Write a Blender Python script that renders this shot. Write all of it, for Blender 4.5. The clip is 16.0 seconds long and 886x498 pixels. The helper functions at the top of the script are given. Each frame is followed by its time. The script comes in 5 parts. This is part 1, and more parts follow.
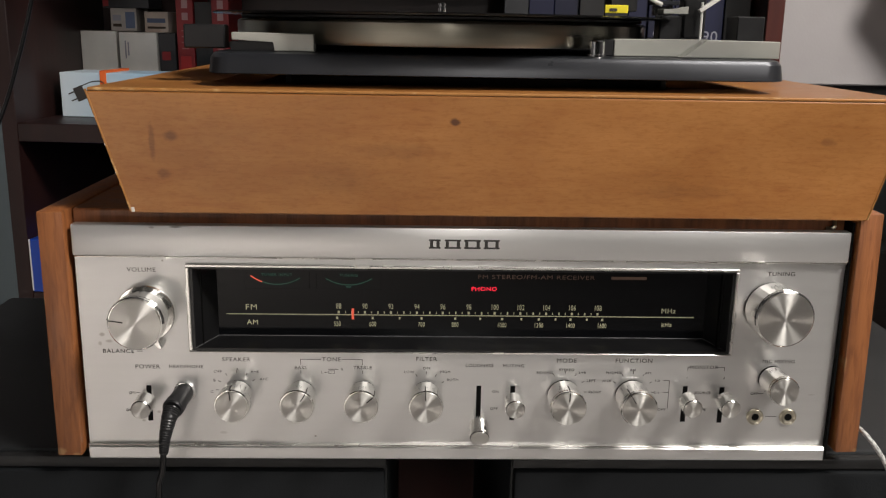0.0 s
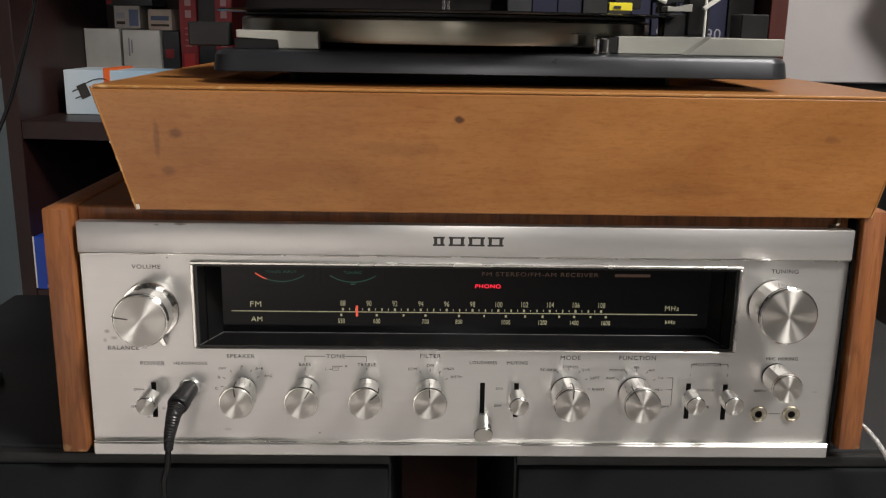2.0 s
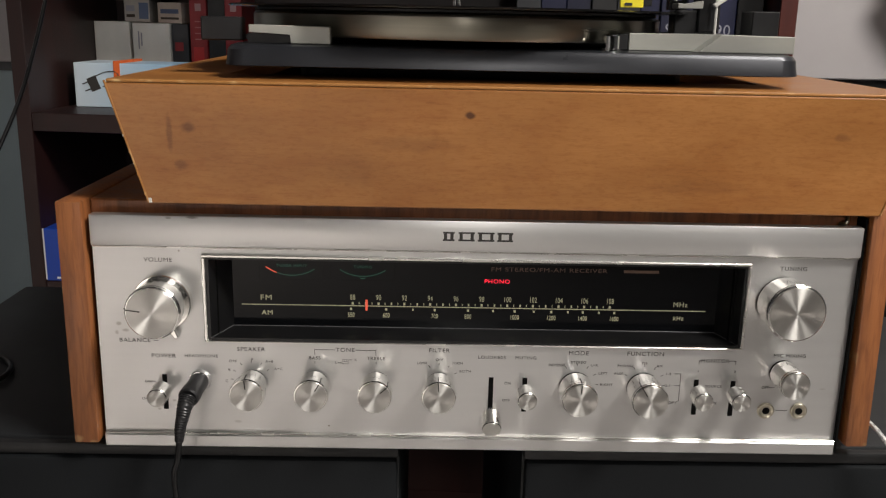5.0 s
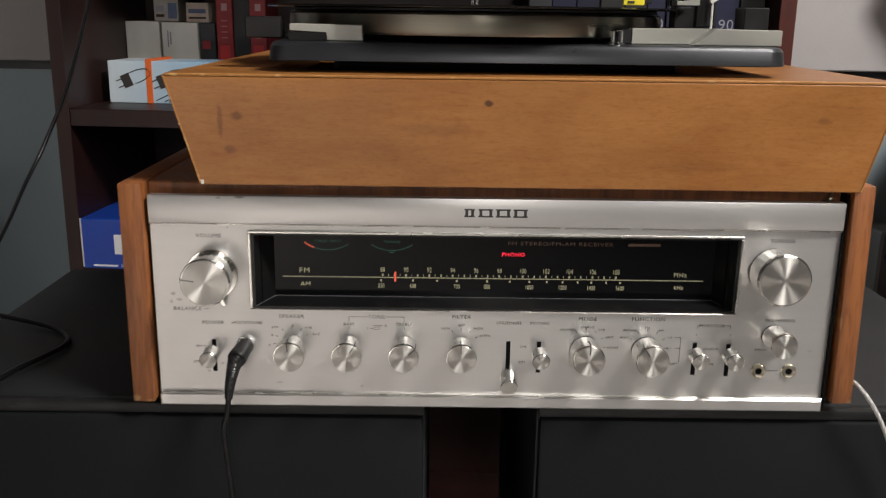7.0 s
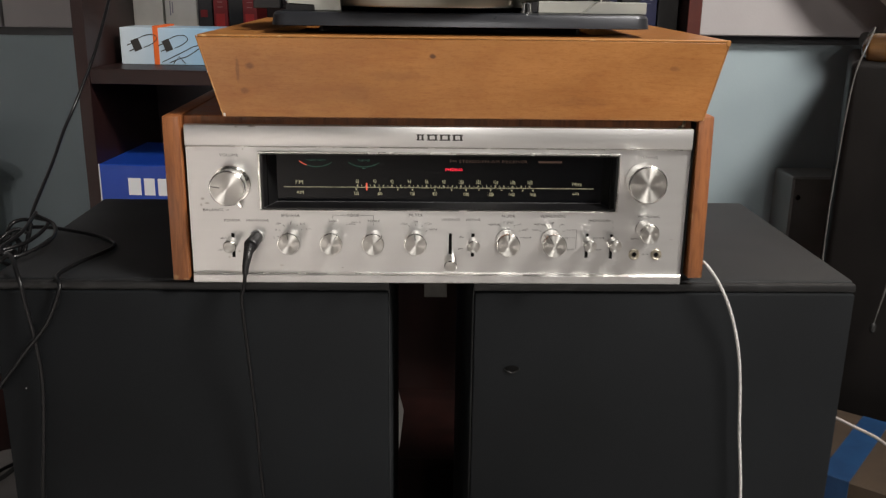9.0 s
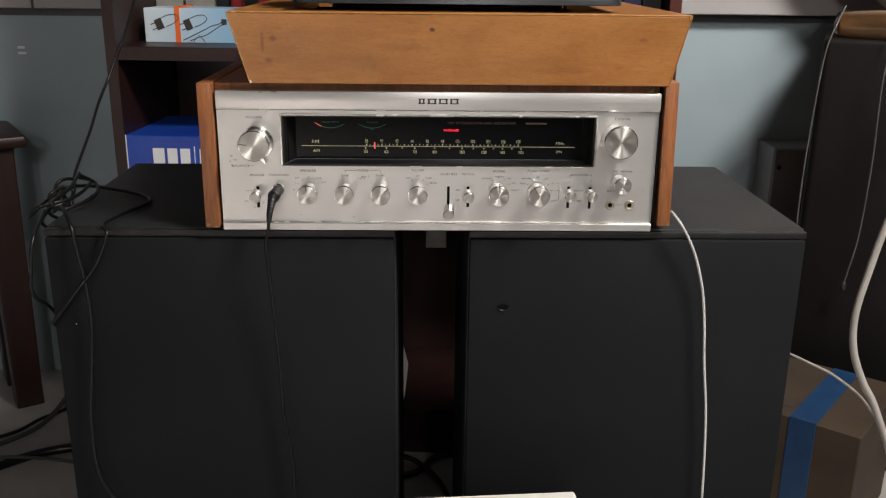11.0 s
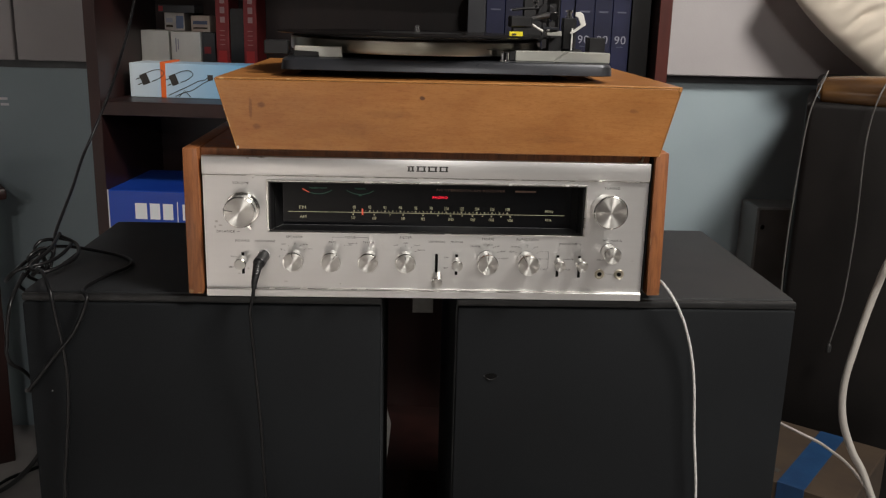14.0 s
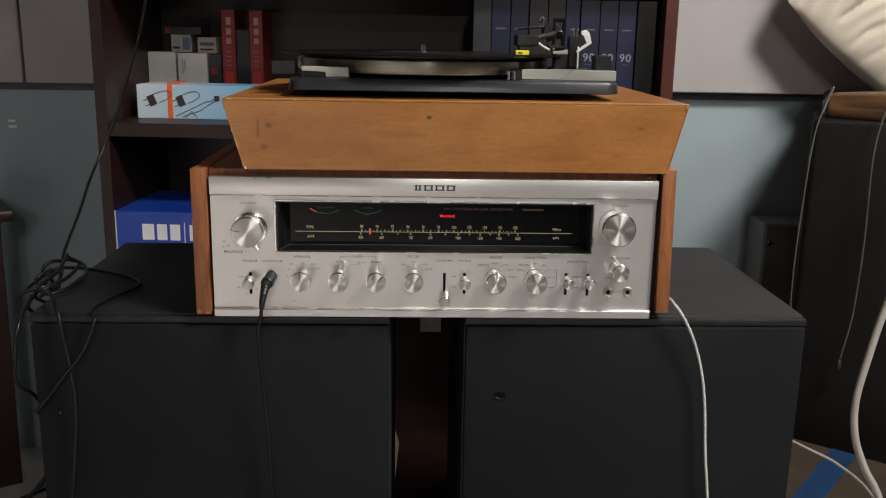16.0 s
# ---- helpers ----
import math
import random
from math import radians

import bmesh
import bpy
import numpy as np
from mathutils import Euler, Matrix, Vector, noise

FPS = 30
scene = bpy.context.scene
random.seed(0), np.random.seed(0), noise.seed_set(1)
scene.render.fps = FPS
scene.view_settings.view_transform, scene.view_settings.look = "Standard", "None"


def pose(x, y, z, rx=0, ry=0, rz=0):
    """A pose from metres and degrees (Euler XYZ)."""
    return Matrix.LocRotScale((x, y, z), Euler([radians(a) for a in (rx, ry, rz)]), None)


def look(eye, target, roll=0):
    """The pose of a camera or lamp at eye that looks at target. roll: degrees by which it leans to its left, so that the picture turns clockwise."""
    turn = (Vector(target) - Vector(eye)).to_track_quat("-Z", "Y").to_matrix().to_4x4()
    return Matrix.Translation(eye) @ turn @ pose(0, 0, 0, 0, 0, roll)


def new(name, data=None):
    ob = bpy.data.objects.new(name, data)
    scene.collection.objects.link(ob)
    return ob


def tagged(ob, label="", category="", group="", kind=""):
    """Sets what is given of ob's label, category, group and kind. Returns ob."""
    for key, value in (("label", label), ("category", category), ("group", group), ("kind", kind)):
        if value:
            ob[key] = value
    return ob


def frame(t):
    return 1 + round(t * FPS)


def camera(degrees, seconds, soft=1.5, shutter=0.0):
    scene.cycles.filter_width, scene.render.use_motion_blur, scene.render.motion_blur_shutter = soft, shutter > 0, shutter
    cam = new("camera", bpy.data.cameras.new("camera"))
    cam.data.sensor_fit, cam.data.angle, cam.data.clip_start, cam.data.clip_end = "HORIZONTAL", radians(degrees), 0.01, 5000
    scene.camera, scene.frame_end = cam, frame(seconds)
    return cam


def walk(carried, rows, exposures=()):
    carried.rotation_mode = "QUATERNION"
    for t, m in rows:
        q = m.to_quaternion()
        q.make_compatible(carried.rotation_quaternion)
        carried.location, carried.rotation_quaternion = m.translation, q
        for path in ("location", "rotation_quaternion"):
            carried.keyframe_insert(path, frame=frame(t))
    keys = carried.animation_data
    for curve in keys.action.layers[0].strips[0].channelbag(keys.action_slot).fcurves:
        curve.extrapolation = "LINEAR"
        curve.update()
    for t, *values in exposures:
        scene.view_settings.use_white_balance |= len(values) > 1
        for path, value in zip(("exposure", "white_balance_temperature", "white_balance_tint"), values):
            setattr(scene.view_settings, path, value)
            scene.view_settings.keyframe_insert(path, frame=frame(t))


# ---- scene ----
cam = camera(52.2, 16.0, soft=1.2, shutter=0.5)
PATH = [
    (0, (-0.027, -0.489, 0.851), (0.03, 1.452, 0.372), 1.0),
    (0.5, (-0.029, -0.489, 0.853), (0.029, 1.452, 0.373), 1.1),
    (1, (-0.028, -0.489, 0.852), (0.025, 1.452, 0.373), 1.0),
    (1.5, (-0.027, -0.49, 0.851), (0.026, 1.451, 0.371), 1.0),
    (2, (-0.028, -0.49, 0.851), (0.024, 1.45, 0.367), 1.0),
    (2.5, (-0.029, -0.49, 0.851), (0.02, 1.448, 0.362), 1.0),
    (3, (-0.03, -0.49, 0.851), (0.013, 1.448, 0.359), 1.1),
    (3.5, (-0.031, -0.491, 0.852), (0.009, 1.446, 0.354), 1.2),
    (4, (-0.031, -0.491, 0.85), (0.009, 1.446, 0.353), 1.3),
    (6.5, (-0.029, -0.512, 0.856), (0.003, 1.425, 0.359), 1.1),
    (7, (-0.037, -0.55, 0.853), (-0.025, 1.385, 0.349), 0.8),
    (7.5, (-0.04, -0.607, 0.858), (-0.015, 1.328, 0.353), 0.8),
    (8, (-0.038, -0.66, 0.859), (0.009, 1.268, 0.328), 0.8),
    (8.5, (-0.033, -0.71, 0.863), (0.018, 1.213, 0.317), 1.0),
    (9, (-0.019, -0.767, 0.861), (0.037, 1.15, 0.293), 0.8),
    (9.5, (-0.016, -0.836, 0.865), (0.005, 1.075, 0.273), -0.2),
    (9.7, (-0.017, -0.859, 0.867), (0.004, 1.048, 0.264), -0.1),
    (11.8, (-0.015, -0.886, 0.858), (0.042, 1.022, 0.261), 1.0),
    (12, (-0.017, -0.882, 0.863), (0.043, 1.028, 0.274), 1.0),
    (12.5, (-0.017, -0.877, 0.873), (0.051, 1.04, 0.309), 1.0),
    (13, (-0.018, -0.873, 0.882), (0.065, 1.056, 0.359), 1.2),
    (13.5, (-0.022, -0.868, 0.88), (0.069, 1.065, 0.372), 1.5),
    (14, (-0.023, -0.866, 0.88), (0.064, 1.067, 0.374), 1.5),
    (14.5, (-0.024, -0.866, 0.88), (0.061, 1.071, 0.387), 1.4),
    (15, (-0.024, -0.866, 0.88), (0.06, 1.074, 0.4), 1.3),
    (15.5, (-0.024, -0.865, 0.88), (0.053, 1.076, 0.406), 1.1),
    (16, (-0.025, -0.864, 0.88), (0.049, 1.079, 0.413), 1.0),
]
walk(cam, [(t, look(eye, target, roll)) for t, eye, target, roll in PATH], exposures=[(0.0, 0.0), (6.3, 0.0), (8.5, 0.2), (9.7, 0.26), (12.0, 0.26), (12.5, 0.15), (13.5, 0.02), (16.0, 0.0)])

# ---- world and lamps ----
world = bpy.data.worlds.new("world")
scene.world = world
world.use_nodes = True
world.node_tree.nodes["Background"].inputs[0].default_value = (0.5, 0.5, 0.55, 1)
world.node_tree.nodes["Background"].inputs[1].default_value = 0.02


def area_lamp(name, eye, target, sx, sy, watts, colour, spread=180):
    data = bpy.data.lights.new(name, "AREA")
    data.shape, data.size, data.size_y, data.energy, data.color = "RECTANGLE", sx, sy, watts, colour
    data.spread = radians(spread)
    ob = new(name, data)
    ob.matrix_world = look(eye, target)
    return ob


LAMP = (1.0, 0.945, 0.885)
area_lamp("ceiling_lamp_right", (1.0, -0.66, 2.28), (0.45, 0.6, 0.7), 0.5, 0.5, 71, LAMP, 180)
area_lamp("ceiling_lamp_far", (0.3, -3.7, 2.28), (0.15, 0.0, 0.7), 0.14, 0.06, 10, LAMP, 180)
# added unseen lamp that strengthens the streaks above the knobs
area_lamp("fill_lamp_distant", (0.2, -6.0, 2.28), (0.1, 0.0, 0.7), 0.16, 0.06, 17, LAMP, 180)
# added unseen lamp: its floor pool brightens the plate's left by reflection
area_lamp("fill_lamp_left", (-1.45, -2.8, 2.28), (-1.45, -2.8, 0.0), 0.9, 0.6, 100, LAMP, 90)
# added unseen fill for the right of the plinth and receiver
area_lamp("fill_lamp_right", (1.9, -1.9, 2.28), (0.3, 0.0, 0.75), 0.6, 0.4, 17, LAMP, 180)

TOP = 0.600     # height of the loudspeakers' tops


# ---- materials ----
def mat(name, colour, rough=0.5, metal=0.0, colour2=None, scale=20.0, stretch=(1, 1, 1), bump=0.0, bump_scale=200.0, spec=0.5,
        detail=6.0, lo=0.35, hi=0.65, rough2=None, per_object=0.0, coat=0.0):
    """Two scales of noise on colour and roughness, and fine relief, in object space."""
    m = bpy.data.materials.new(name)
    m.use_nodes = True
    nt = m.node_tree
    b = nt.nodes["Principled BSDF"]
    b.inputs["Base Color"].default_value = (*colour, 1)
    b.inputs["Roughness"].default_value = rough
    b.inputs["Metallic"].default_value = metal
    b.inputs["Specular IOR Level"].default_value = spec
    b.inputs["Coat Weight"].default_value = coat
    b.inputs["Coat Roughness"].default_value = 0.2
    tc = nt.nodes.new("ShaderNodeTexCoord")
    mp = nt.nodes.new("ShaderNodeMapping")
    mp.inputs["Scale"].default_value = stretch
    nt.links.new(tc.outputs["Object"], mp.inputs["Vector"])
    n = nt.nodes.new("ShaderNodeTexNoise")
    n.inputs["Scale"].default_value, n.inputs["Detail"].default_value = scale, detail
    nt.links.new(mp.outputs[0], n.inputs["Vector"])
    if colour2:
        r = nt.nodes.new("ShaderNodeValToRGB")
        r.color_ramp.elements[0].position, r.color_ramp.elements[1].position = lo, hi
        r.color_ramp.elements[0].color, r.color_ramp.elements[1].color = (*colour, 1), (*colour2, 1)
        nt.links.new(n.outputs["Fac"], r.inputs["Fac"])
        out = r.outputs["Color"]
        if per_object:
            info = nt.nodes.new("ShaderNodeObjectInfo")
            hs = nt.nodes.new("ShaderNodeHueSaturation")
            mr = nt.nodes.new("ShaderNodeMapRange")
            mr.inputs["To Min"].default_value, mr.inputs["To Max"].default_value = 1 - per_object, 1 + per_object
            nt.links.new(info.outputs["Random"], mr.inputs["Value"])
            nt.links.new(mr.outputs[0], hs.inputs["Value"])
            nt.links.new(out, hs.inputs["Color"])
            out = hs.outputs["Color"]
        nt.links.new(out, b.inputs["Base Color"])
    if rough2 is not None:
        mr = nt.nodes.new("ShaderNodeMapRange")
        mr.inputs["From Min"].default_value, mr.inputs["From Max"].default_value = 0.3, 0.7
        mr.inputs["To Min"].default_value, mr.inputs["To Max"].default_value = rough, rough2
        nt.links.new(n.outputs["Fac"], mr.inputs["Value"])
        nt.links.new(mr.outputs[0], b.inputs["Roughness"])
    if bump:
        n2 = nt.nodes.new("ShaderNodeTexNoise")
        n2.inputs["Scale"].default_value, n2.inputs["Detail"].default_value = bump_scale, 4
        nt.links.new(mp.outputs[0], n2.inputs["Vector"])
        bp = nt.nodes.new("ShaderNodeBump")
        bp.inputs["Strength"].default_value, bp.inputs["Distance"].default_value = bump, 0.001
        nt.links.new(n2.outputs["Fac"], bp.inputs["Height"])
        nt.links.new(bp.outputs[0], b.inputs["Normal"])
    return m


def spots(m, places, colour, axis_xz=True):
    """Dark knots of their own shape on a veneer: (x, z, half-width, half-height) in object space."""
    nt = m.node_tree
    b = nt.nodes["Principled BSDF"]
    src = b.inputs["Base Color"].links[0].from_socket
    tc = nt.nodes.new("ShaderNodeTexCoord")
    wob = nt.nodes.new("ShaderNodeTexNoise")
    wob.inputs["Scale"].default_value = 160
    nt.links.new(tc.outputs["Object"], wob.inputs["Vector"])
    for x, z, w, h, strength in places:
        mp = nt.nodes.new("ShaderNodeMapping")
        mp.inputs["Location"].default_value = (-x / w, 0, -z / h)
        mp.inputs["Scale"].default_value = (1 / w, 0, 1 / h)
        nt.links.new(tc.outputs["Object"], mp.inputs["Vector"])
        ln = nt.nodes.new("ShaderNodeVectorMath")
        ln.operation = "LENGTH"
        nt.links.new(mp.outputs[0], ln.inputs[0])
        ad = nt.nodes.new("ShaderNodeMath")
        nt.links.new(ln.outputs["Value"], ad.inputs[0])
        nt.links.new(wob.outputs["Fac"], ad.inputs[1])
        mr = nt.nodes.new("ShaderNodeMapRange")
        mr.inputs["From Min"].default_value, mr.inputs["From Max"].default_value = 0.9, 1.4
        mr.inputs["To Min"].default_value, mr.inputs["To Max"].default_value = strength, 0.0
        nt.links.new(ad.outputs[0], mr.inputs["Value"])
        mx = nt.nodes.new("ShaderNodeMix")
        mx.data_type = "RGBA"
        nt.links.new(mr.outputs[0], mx.inputs["Factor"])
        nt.links.new(src, mx.inputs["A"])
        mx.inputs["B"].default_value = (*colour, 1)
        src = mx.outputs["Result"]
    nt.links.new(src, b.inputs["Base Color"])


def grain(m, scale, stretch, dark, lo=0.45, hi=0.75):
    """A finer second grain laid over a wood's colour."""
    nt = m.node_tree
    b = nt.nodes["Principled BSDF"]
    src = b.inputs["Base Color"].links[0].from_socket
    tc = nt.nodes.new("ShaderNodeTexCoord")
    mp = nt.nodes.new("ShaderNodeMapping")
    mp.inputs["Scale"].default_value = stretch
    n = nt.nodes.new("ShaderNodeTexNoise")
    n.inputs["Scale"].default_value, n.inputs["Detail"].default_value, n.inputs["Distortion"].default_value = scale, 8, 0.6
    mr = nt.nodes.new("ShaderNodeMapRange")
    mr.inputs["From Min"].default_value, mr.inputs["From Max"].default_value = lo, hi
    mx = nt.nodes.new("ShaderNodeMix")
    mx.data_type = "RGBA"
    mx.blend_type = "MULTIPLY"
    mx.inputs["B"].default_value = (*dark, 1)
    nt.links.new(tc.outputs["Object"], mp.inputs["Vector"])
    nt.links.new(mp.outputs[0], n.inputs["Vector"])
    nt.links.new(n.outputs["Fac"], mr.inputs["Value"])
    nt.links.new(mr.outputs[0], mx.inputs["Factor"])
    nt.links.new(src, mx.inputs["A"])
    nt.links.new(mx.outputs["Result"], b.inputs["Base Color"])


def brushed(m, axis, amount, turn=0.0):
    """Brushed metal: highlights drawn out across the brush lines."""
    nt = m.node_tree
    b = nt.nodes["Principled BSDF"]
    tg = nt.nodes.new("ShaderNodeTangent")
    tg.direction_type, tg.axis = "RADIAL", axis
    nt.links.new(tg.outputs[0], b.inputs["Tangent"])
    b.inputs["Anisotropic"].default_value, b.inputs["Anisotropic Rotation"].default_value = amount, turn
    return m


def glow(name, colour, strength, base=(0.02, 0.02, 0.02)):
    m = bpy.data.materials.new(name)
    m.use_nodes = True
    b = m.node_tree.nodes["Principled BSDF"]
    b.inputs["Base Color"].default_value = (*base, 1)
    b.inputs["Emission Color"].default_value = (*colour, 1)
    b.inputs["Emission Strength"].default_value = strength
    return m


def aluminium(name):
    return brushed(mat(name, (0.685, 0.68, 0.67), 0.345, 0.92, (0.705, 0.70, 0.69), 8, (1, 1, 30), rough2=0.365, lo=0.3, hi=0.7), "X", 0.55)


ALU, ALU_FACE, ALU_STRIP = aluminium("brushed_aluminium"), aluminium("brushed_aluminium_plate"), aluminium("brushed_aluminium_strip")
spots(ALU_FACE, [(-0.2065, 0.0765, 0.0022, 0.0016, 0.5), (-0.2030, 0.0725, 0.0028, 0.0014, 0.45), (-0.2080, 0.0710, 0.0016, 0.0020, 0.4), (-0.1770, 0.0290, 0.0016, 0.0012, 0.4), (-0.1860, 0.0235, 0.0014, 0.0010, 0.4),
                 (-0.1700, 0.1205, 0.0008, 0.0008, 0.6), (-0.0860, 0.0140, 0.0010, 0.0007, 0.8), (0.2080, 0.0420, 0.0030, 0.0009, 0.2), (-0.1400, 0.0160, 0.0030, 0.0012, 0.25)], (0.20, 0.17, 0.13))
spots(ALU_STRIP, [(-0.1610, 0.1406, 0.0042, 0.0009, 0.7), (-0.1740, 0.1402, 0.0020, 0.0008, 0.5)], (0.16, 0.13, 0.10))
ALU_TRIM = mat("polished_trim", (0.75, 0.74, 0.71), 0.22, 1.0, (0.80, 0.79, 0.76), 30, rough2=0.3)
KNOB_SIDE = mat("turned_knob_side", (0.86, 0.85, 0.82), 0.13, 1.0, (0.90, 0.89, 0.86), 60, rough2=0.18)
KNOB_FACE = brushed(mat("spun_knob_face", (0.62, 0.61, 0.58), 0.38, 1.0, (0.68, 0.67, 0.64), 60, rough2=0.42), "Z", 0.96, 0.25)
CHROME = mat("chrome", (0.80, 0.80, 0.80), 0.08, 1.0)
BRASS_RING = mat("dull_jack_ring", (0.52, 0.48, 0.38), 0.3, 1.0, (0.6, 0.56, 0.46), 300)
INK = mat("printed_ink", (0.03, 0.027, 0.025), 0.6)
BLACK_SLOT = mat("black_slot", (0.0025, 0.0025, 0.0025), 0.7, spec=0.1)
BLACK_GLOSS = mat("black_dial_glass", (0.0046, 0.0050, 0.0060), 0.10, 0, spec=0.15)
BEZEL = mat("black_bezel_plastic", (0.0065, 0.0065, 0.0070), 0.28, 0, (0.009, 0.009, 0.0095), 60, spec=0.4)
BEZEL_EDGE = mat("pale_bezel_line", (0.10, 0.10, 0.105), 0.3, 0, (0.17, 0.17, 0.175), 90)
DIAL_INK = glow("dial_lettering_cream", (0.85, 0.80, 0.52), 0.15, (0.5, 0.47, 0.3))
# dim lettering, given a faint glow of its own
DIAL_DIM = glow("dial_lettering_faint_glow", (0.24, 0.13, 0.08), 0.07, (0.12, 0.07, 0.05))
DIAL_RED = glow("dial_lamp_red", (1.0, 0.02, 0.05), 1.6)
POINTER = glow("dial_pointer_red", (0.95, 0.13, 0.07), 0.8)
METER_GREEN = glow("meter_scale_green", (0.02, 0.32, 0.20), 0.14)
WALNUT = mat("walnut_side", (0.165, 0.054, 0.017), 0.40, 0, (0.330, 0.118, 0.036), 9, (9, 9, 1.0), 0.25, 60, rough2=0.55, lo=0.3, hi=0.72, coat=0.15)
VENEER = mat("orange_brown_veneer", (0.32, 0.132, 0.034), 0.34, 0, (0.44, 0.192, 0.053), 7, (1.0, 2, 2.2), 0.18, 70, rough2=0.46, lo=0.36, hi=0.64, coat=0.1)
VENEER_FRONT = mat("orange_brown_front_veneer", (0.32, 0.132, 0.034), 0.34, 0, (0.44, 0.192, 0.053), 7, (1.0, 2, 2.2), 0.18, 70, rough2=0.46, lo=0.36, hi=0.64, coat=0.1)
spots(VENEER_FRONT, [(-0.027, 0.052, 0.0036, 0.0026, 0.9), (-0.178, 0.043, 0.005, 0.004, 0.55), (-0.188, 0.040, 0.0022, 0.013, 0.45), (-0.183, 0.022, 0.004, 0.004, 0.4),
                     (-0.060, 0.036, 0.03, 0.006, 0.2), (0.175, 0.044, 0.006, 0.003, 0.35), (-0.09, 0.02, 0.02, 0.012, 0.14), (0.10, 0.015, 0.035, 0.006, 0.16)], (0.07, 0.022, 0.008))
for v in (VENEER, VENEER_FRONT):
    grain(v, 34, (1, 5, 8), (0.89, 0.83, 0.77), 0.46, 0.76)
    grain(v, 75, (1, 4, 9), (0.91, 0.87, 0.82), 0.50, 0.70)
    grain(v, 160, (1.5, 4, 5), (0.90, 0.86, 0.80), 0.50, 0.64)
    grain(v, 9, (1.6, 1, 2.6), (0.88, 0.82, 0.74), 0.46, 0.66)
spots(WALNUT, [(-0.2330, 0.0060, 0.0040, 0.0030, 0.7), (-0.2240, 0.0045, 0.0030, 0.0016, 0.6), (0.2350, 0.0050, 0.0030, 0.0022, 0.5), (-0.2352, 0.0980, 0.0010, 0.0045, 0.5), (0.2230, 0.0600, 0.0008, 0.0060, 0.4)], (0.45, 0.27, 0.12))
grain(WALNUT, 40, (9, 9, 1), (0.6, 0.55, 0.5))
WORN_EDGE = mat("worn_wood_edge", (0.36, 0.16, 0.04), 0.5, 0, (0.62, 0.40, 0.18), 110, lo=0.58, hi=0.74)
# near-black wood: the shade in the bookcase is put into this colour
MAHOGANY = mat("shaded_mahogany", (0.0095, 0.0038, 0.0034), 0.42, 0, (0.025, 0.0078, 0.0065), 7, (4, 4, 0.7), 0.1, 60, lo=0.3, hi=0.75)
# paler, redder copy of the wood for the bookcase's right side
MAHOGANY_SIDE = mat("paler_red_mahogany_side", (0.055, 0.012, 0.009), 0.35, 0, (0.085, 0.020, 0.014), 9, (4, 4, 0.7), 0.1, 60)
BLACK_VINYL = mat("black_textured_vinyl", (0.0068, 0.0078, 0.0090), 0.48, 0, (0.0110, 0.0124, 0.0140), 6, (1, 1, 1), 0.12, 700, spec=0.5, rough2=0.60)
BLACK_FRONT = mat("matt_black_front_board", (0.0044, 0.0053, 0.0063), 0.68, 0, (0.0070, 0.0084, 0.0098), 6, (1, 1, 1), 0.12, 700, spec=0.20, rough2=0.75)
BLACK_EDGE = mat("scuffed_black_edge", (0.006, 0.0062, 0.0066), 0.5, 0, (0.030, 0.030, 0.031), 30, lo=0.5, hi=0.75)
DECK_METAL = mat("dark_grey_deck_metal", (0.026, 0.028, 0.033), 0.26, 0.45, (0.034, 0.036, 0.042), 12, (1, 1, 1), 0.02, 300, rough2=0.38)
DECK_TRIM = mat("pale_deck_trim", (0.32, 0.32, 0.295), 0.36, 0.35, (0.42, 0.42, 0.38), 40, (0.3, 1, 1), rough2=0.45)
PLATTER_METAL = brushed(mat("turned_platter_rim", (0.21, 0.20, 0.165), 0.26, 1.0, (0.27, 0.255, 0.21), 5, (1, 1, 40), rough2=0.34), "Z", 0.85, 0.25)
TAG_GREY = mat("grey_paper", (0.10, 0.096, 0.088), 0.5, 0, (0.14, 0.134, 0.122), 60)
RUBBER = mat("black_rubber", (0.008, 0.008, 0.008), 0.6, 0, (0.014, 0.014, 0.014), 80, bump=0.2)
RECORD = mat("record_vinyl", (0.005, 0.005, 0.005), 0.22, 0, spec=0.5)
BLACK_PLASTIC = mat("black_plastic", (0.010, 0.010, 0.011), 0.35, 0, (0.016, 0.016, 0.017), 60)
YELLOW = mat("yellow_cartridge", (0.80, 0.68, 0.03), 0.4)
WHITE_PLASTIC = mat("white_plastic", (0.62, 0.61, 0.57), 0.4, 0, (0.70, 0.69, 0.65), 60)
WHITE_CARD = mat("white_card", (0.62, 0.60, 0.56), 0.7, 0, (0.70, 0.68, 0.64), 25, bump=0.1)
BLUE_BOX = mat("pale_blue_carton", (0.62, 0.68, 0.72), 0.45, 0, (0.10, 0.36, 0.62), 4)
nt = BLUE_BOX.node_tree
ramp = next(n for n in nt.nodes if n.type == "VALTORGB")
sep = nt.nodes.new("ShaderNodeSeparateXYZ")
mr = nt.nodes.new("ShaderNodeMapRange")
mr.inputs["From Min"].default_value, mr.inputs["From Max"].default_value = -0.02, 0.22
nt.links.new(nt.nodes["Texture Coordinate"].outputs["Object"], sep.inputs[0])
nt.links.new(sep.outputs["X"], mr.inputs["Value"])
nt.links.new(mr.outputs[0], ramp.inputs["Fac"])
ramp.color_ramp.elements[0].position, ramp.color_ramp.elements[1].position = 0.0, 1.0
ORANGE = mat("orange_paper_band", (0.72, 0.13, 0.02), 0.55)
RED_TAPE = mat("red_tape_sleeve", (0.22, 0.013, 0.017), 0.45, 0, (0.28, 0.020, 0.022), 40)
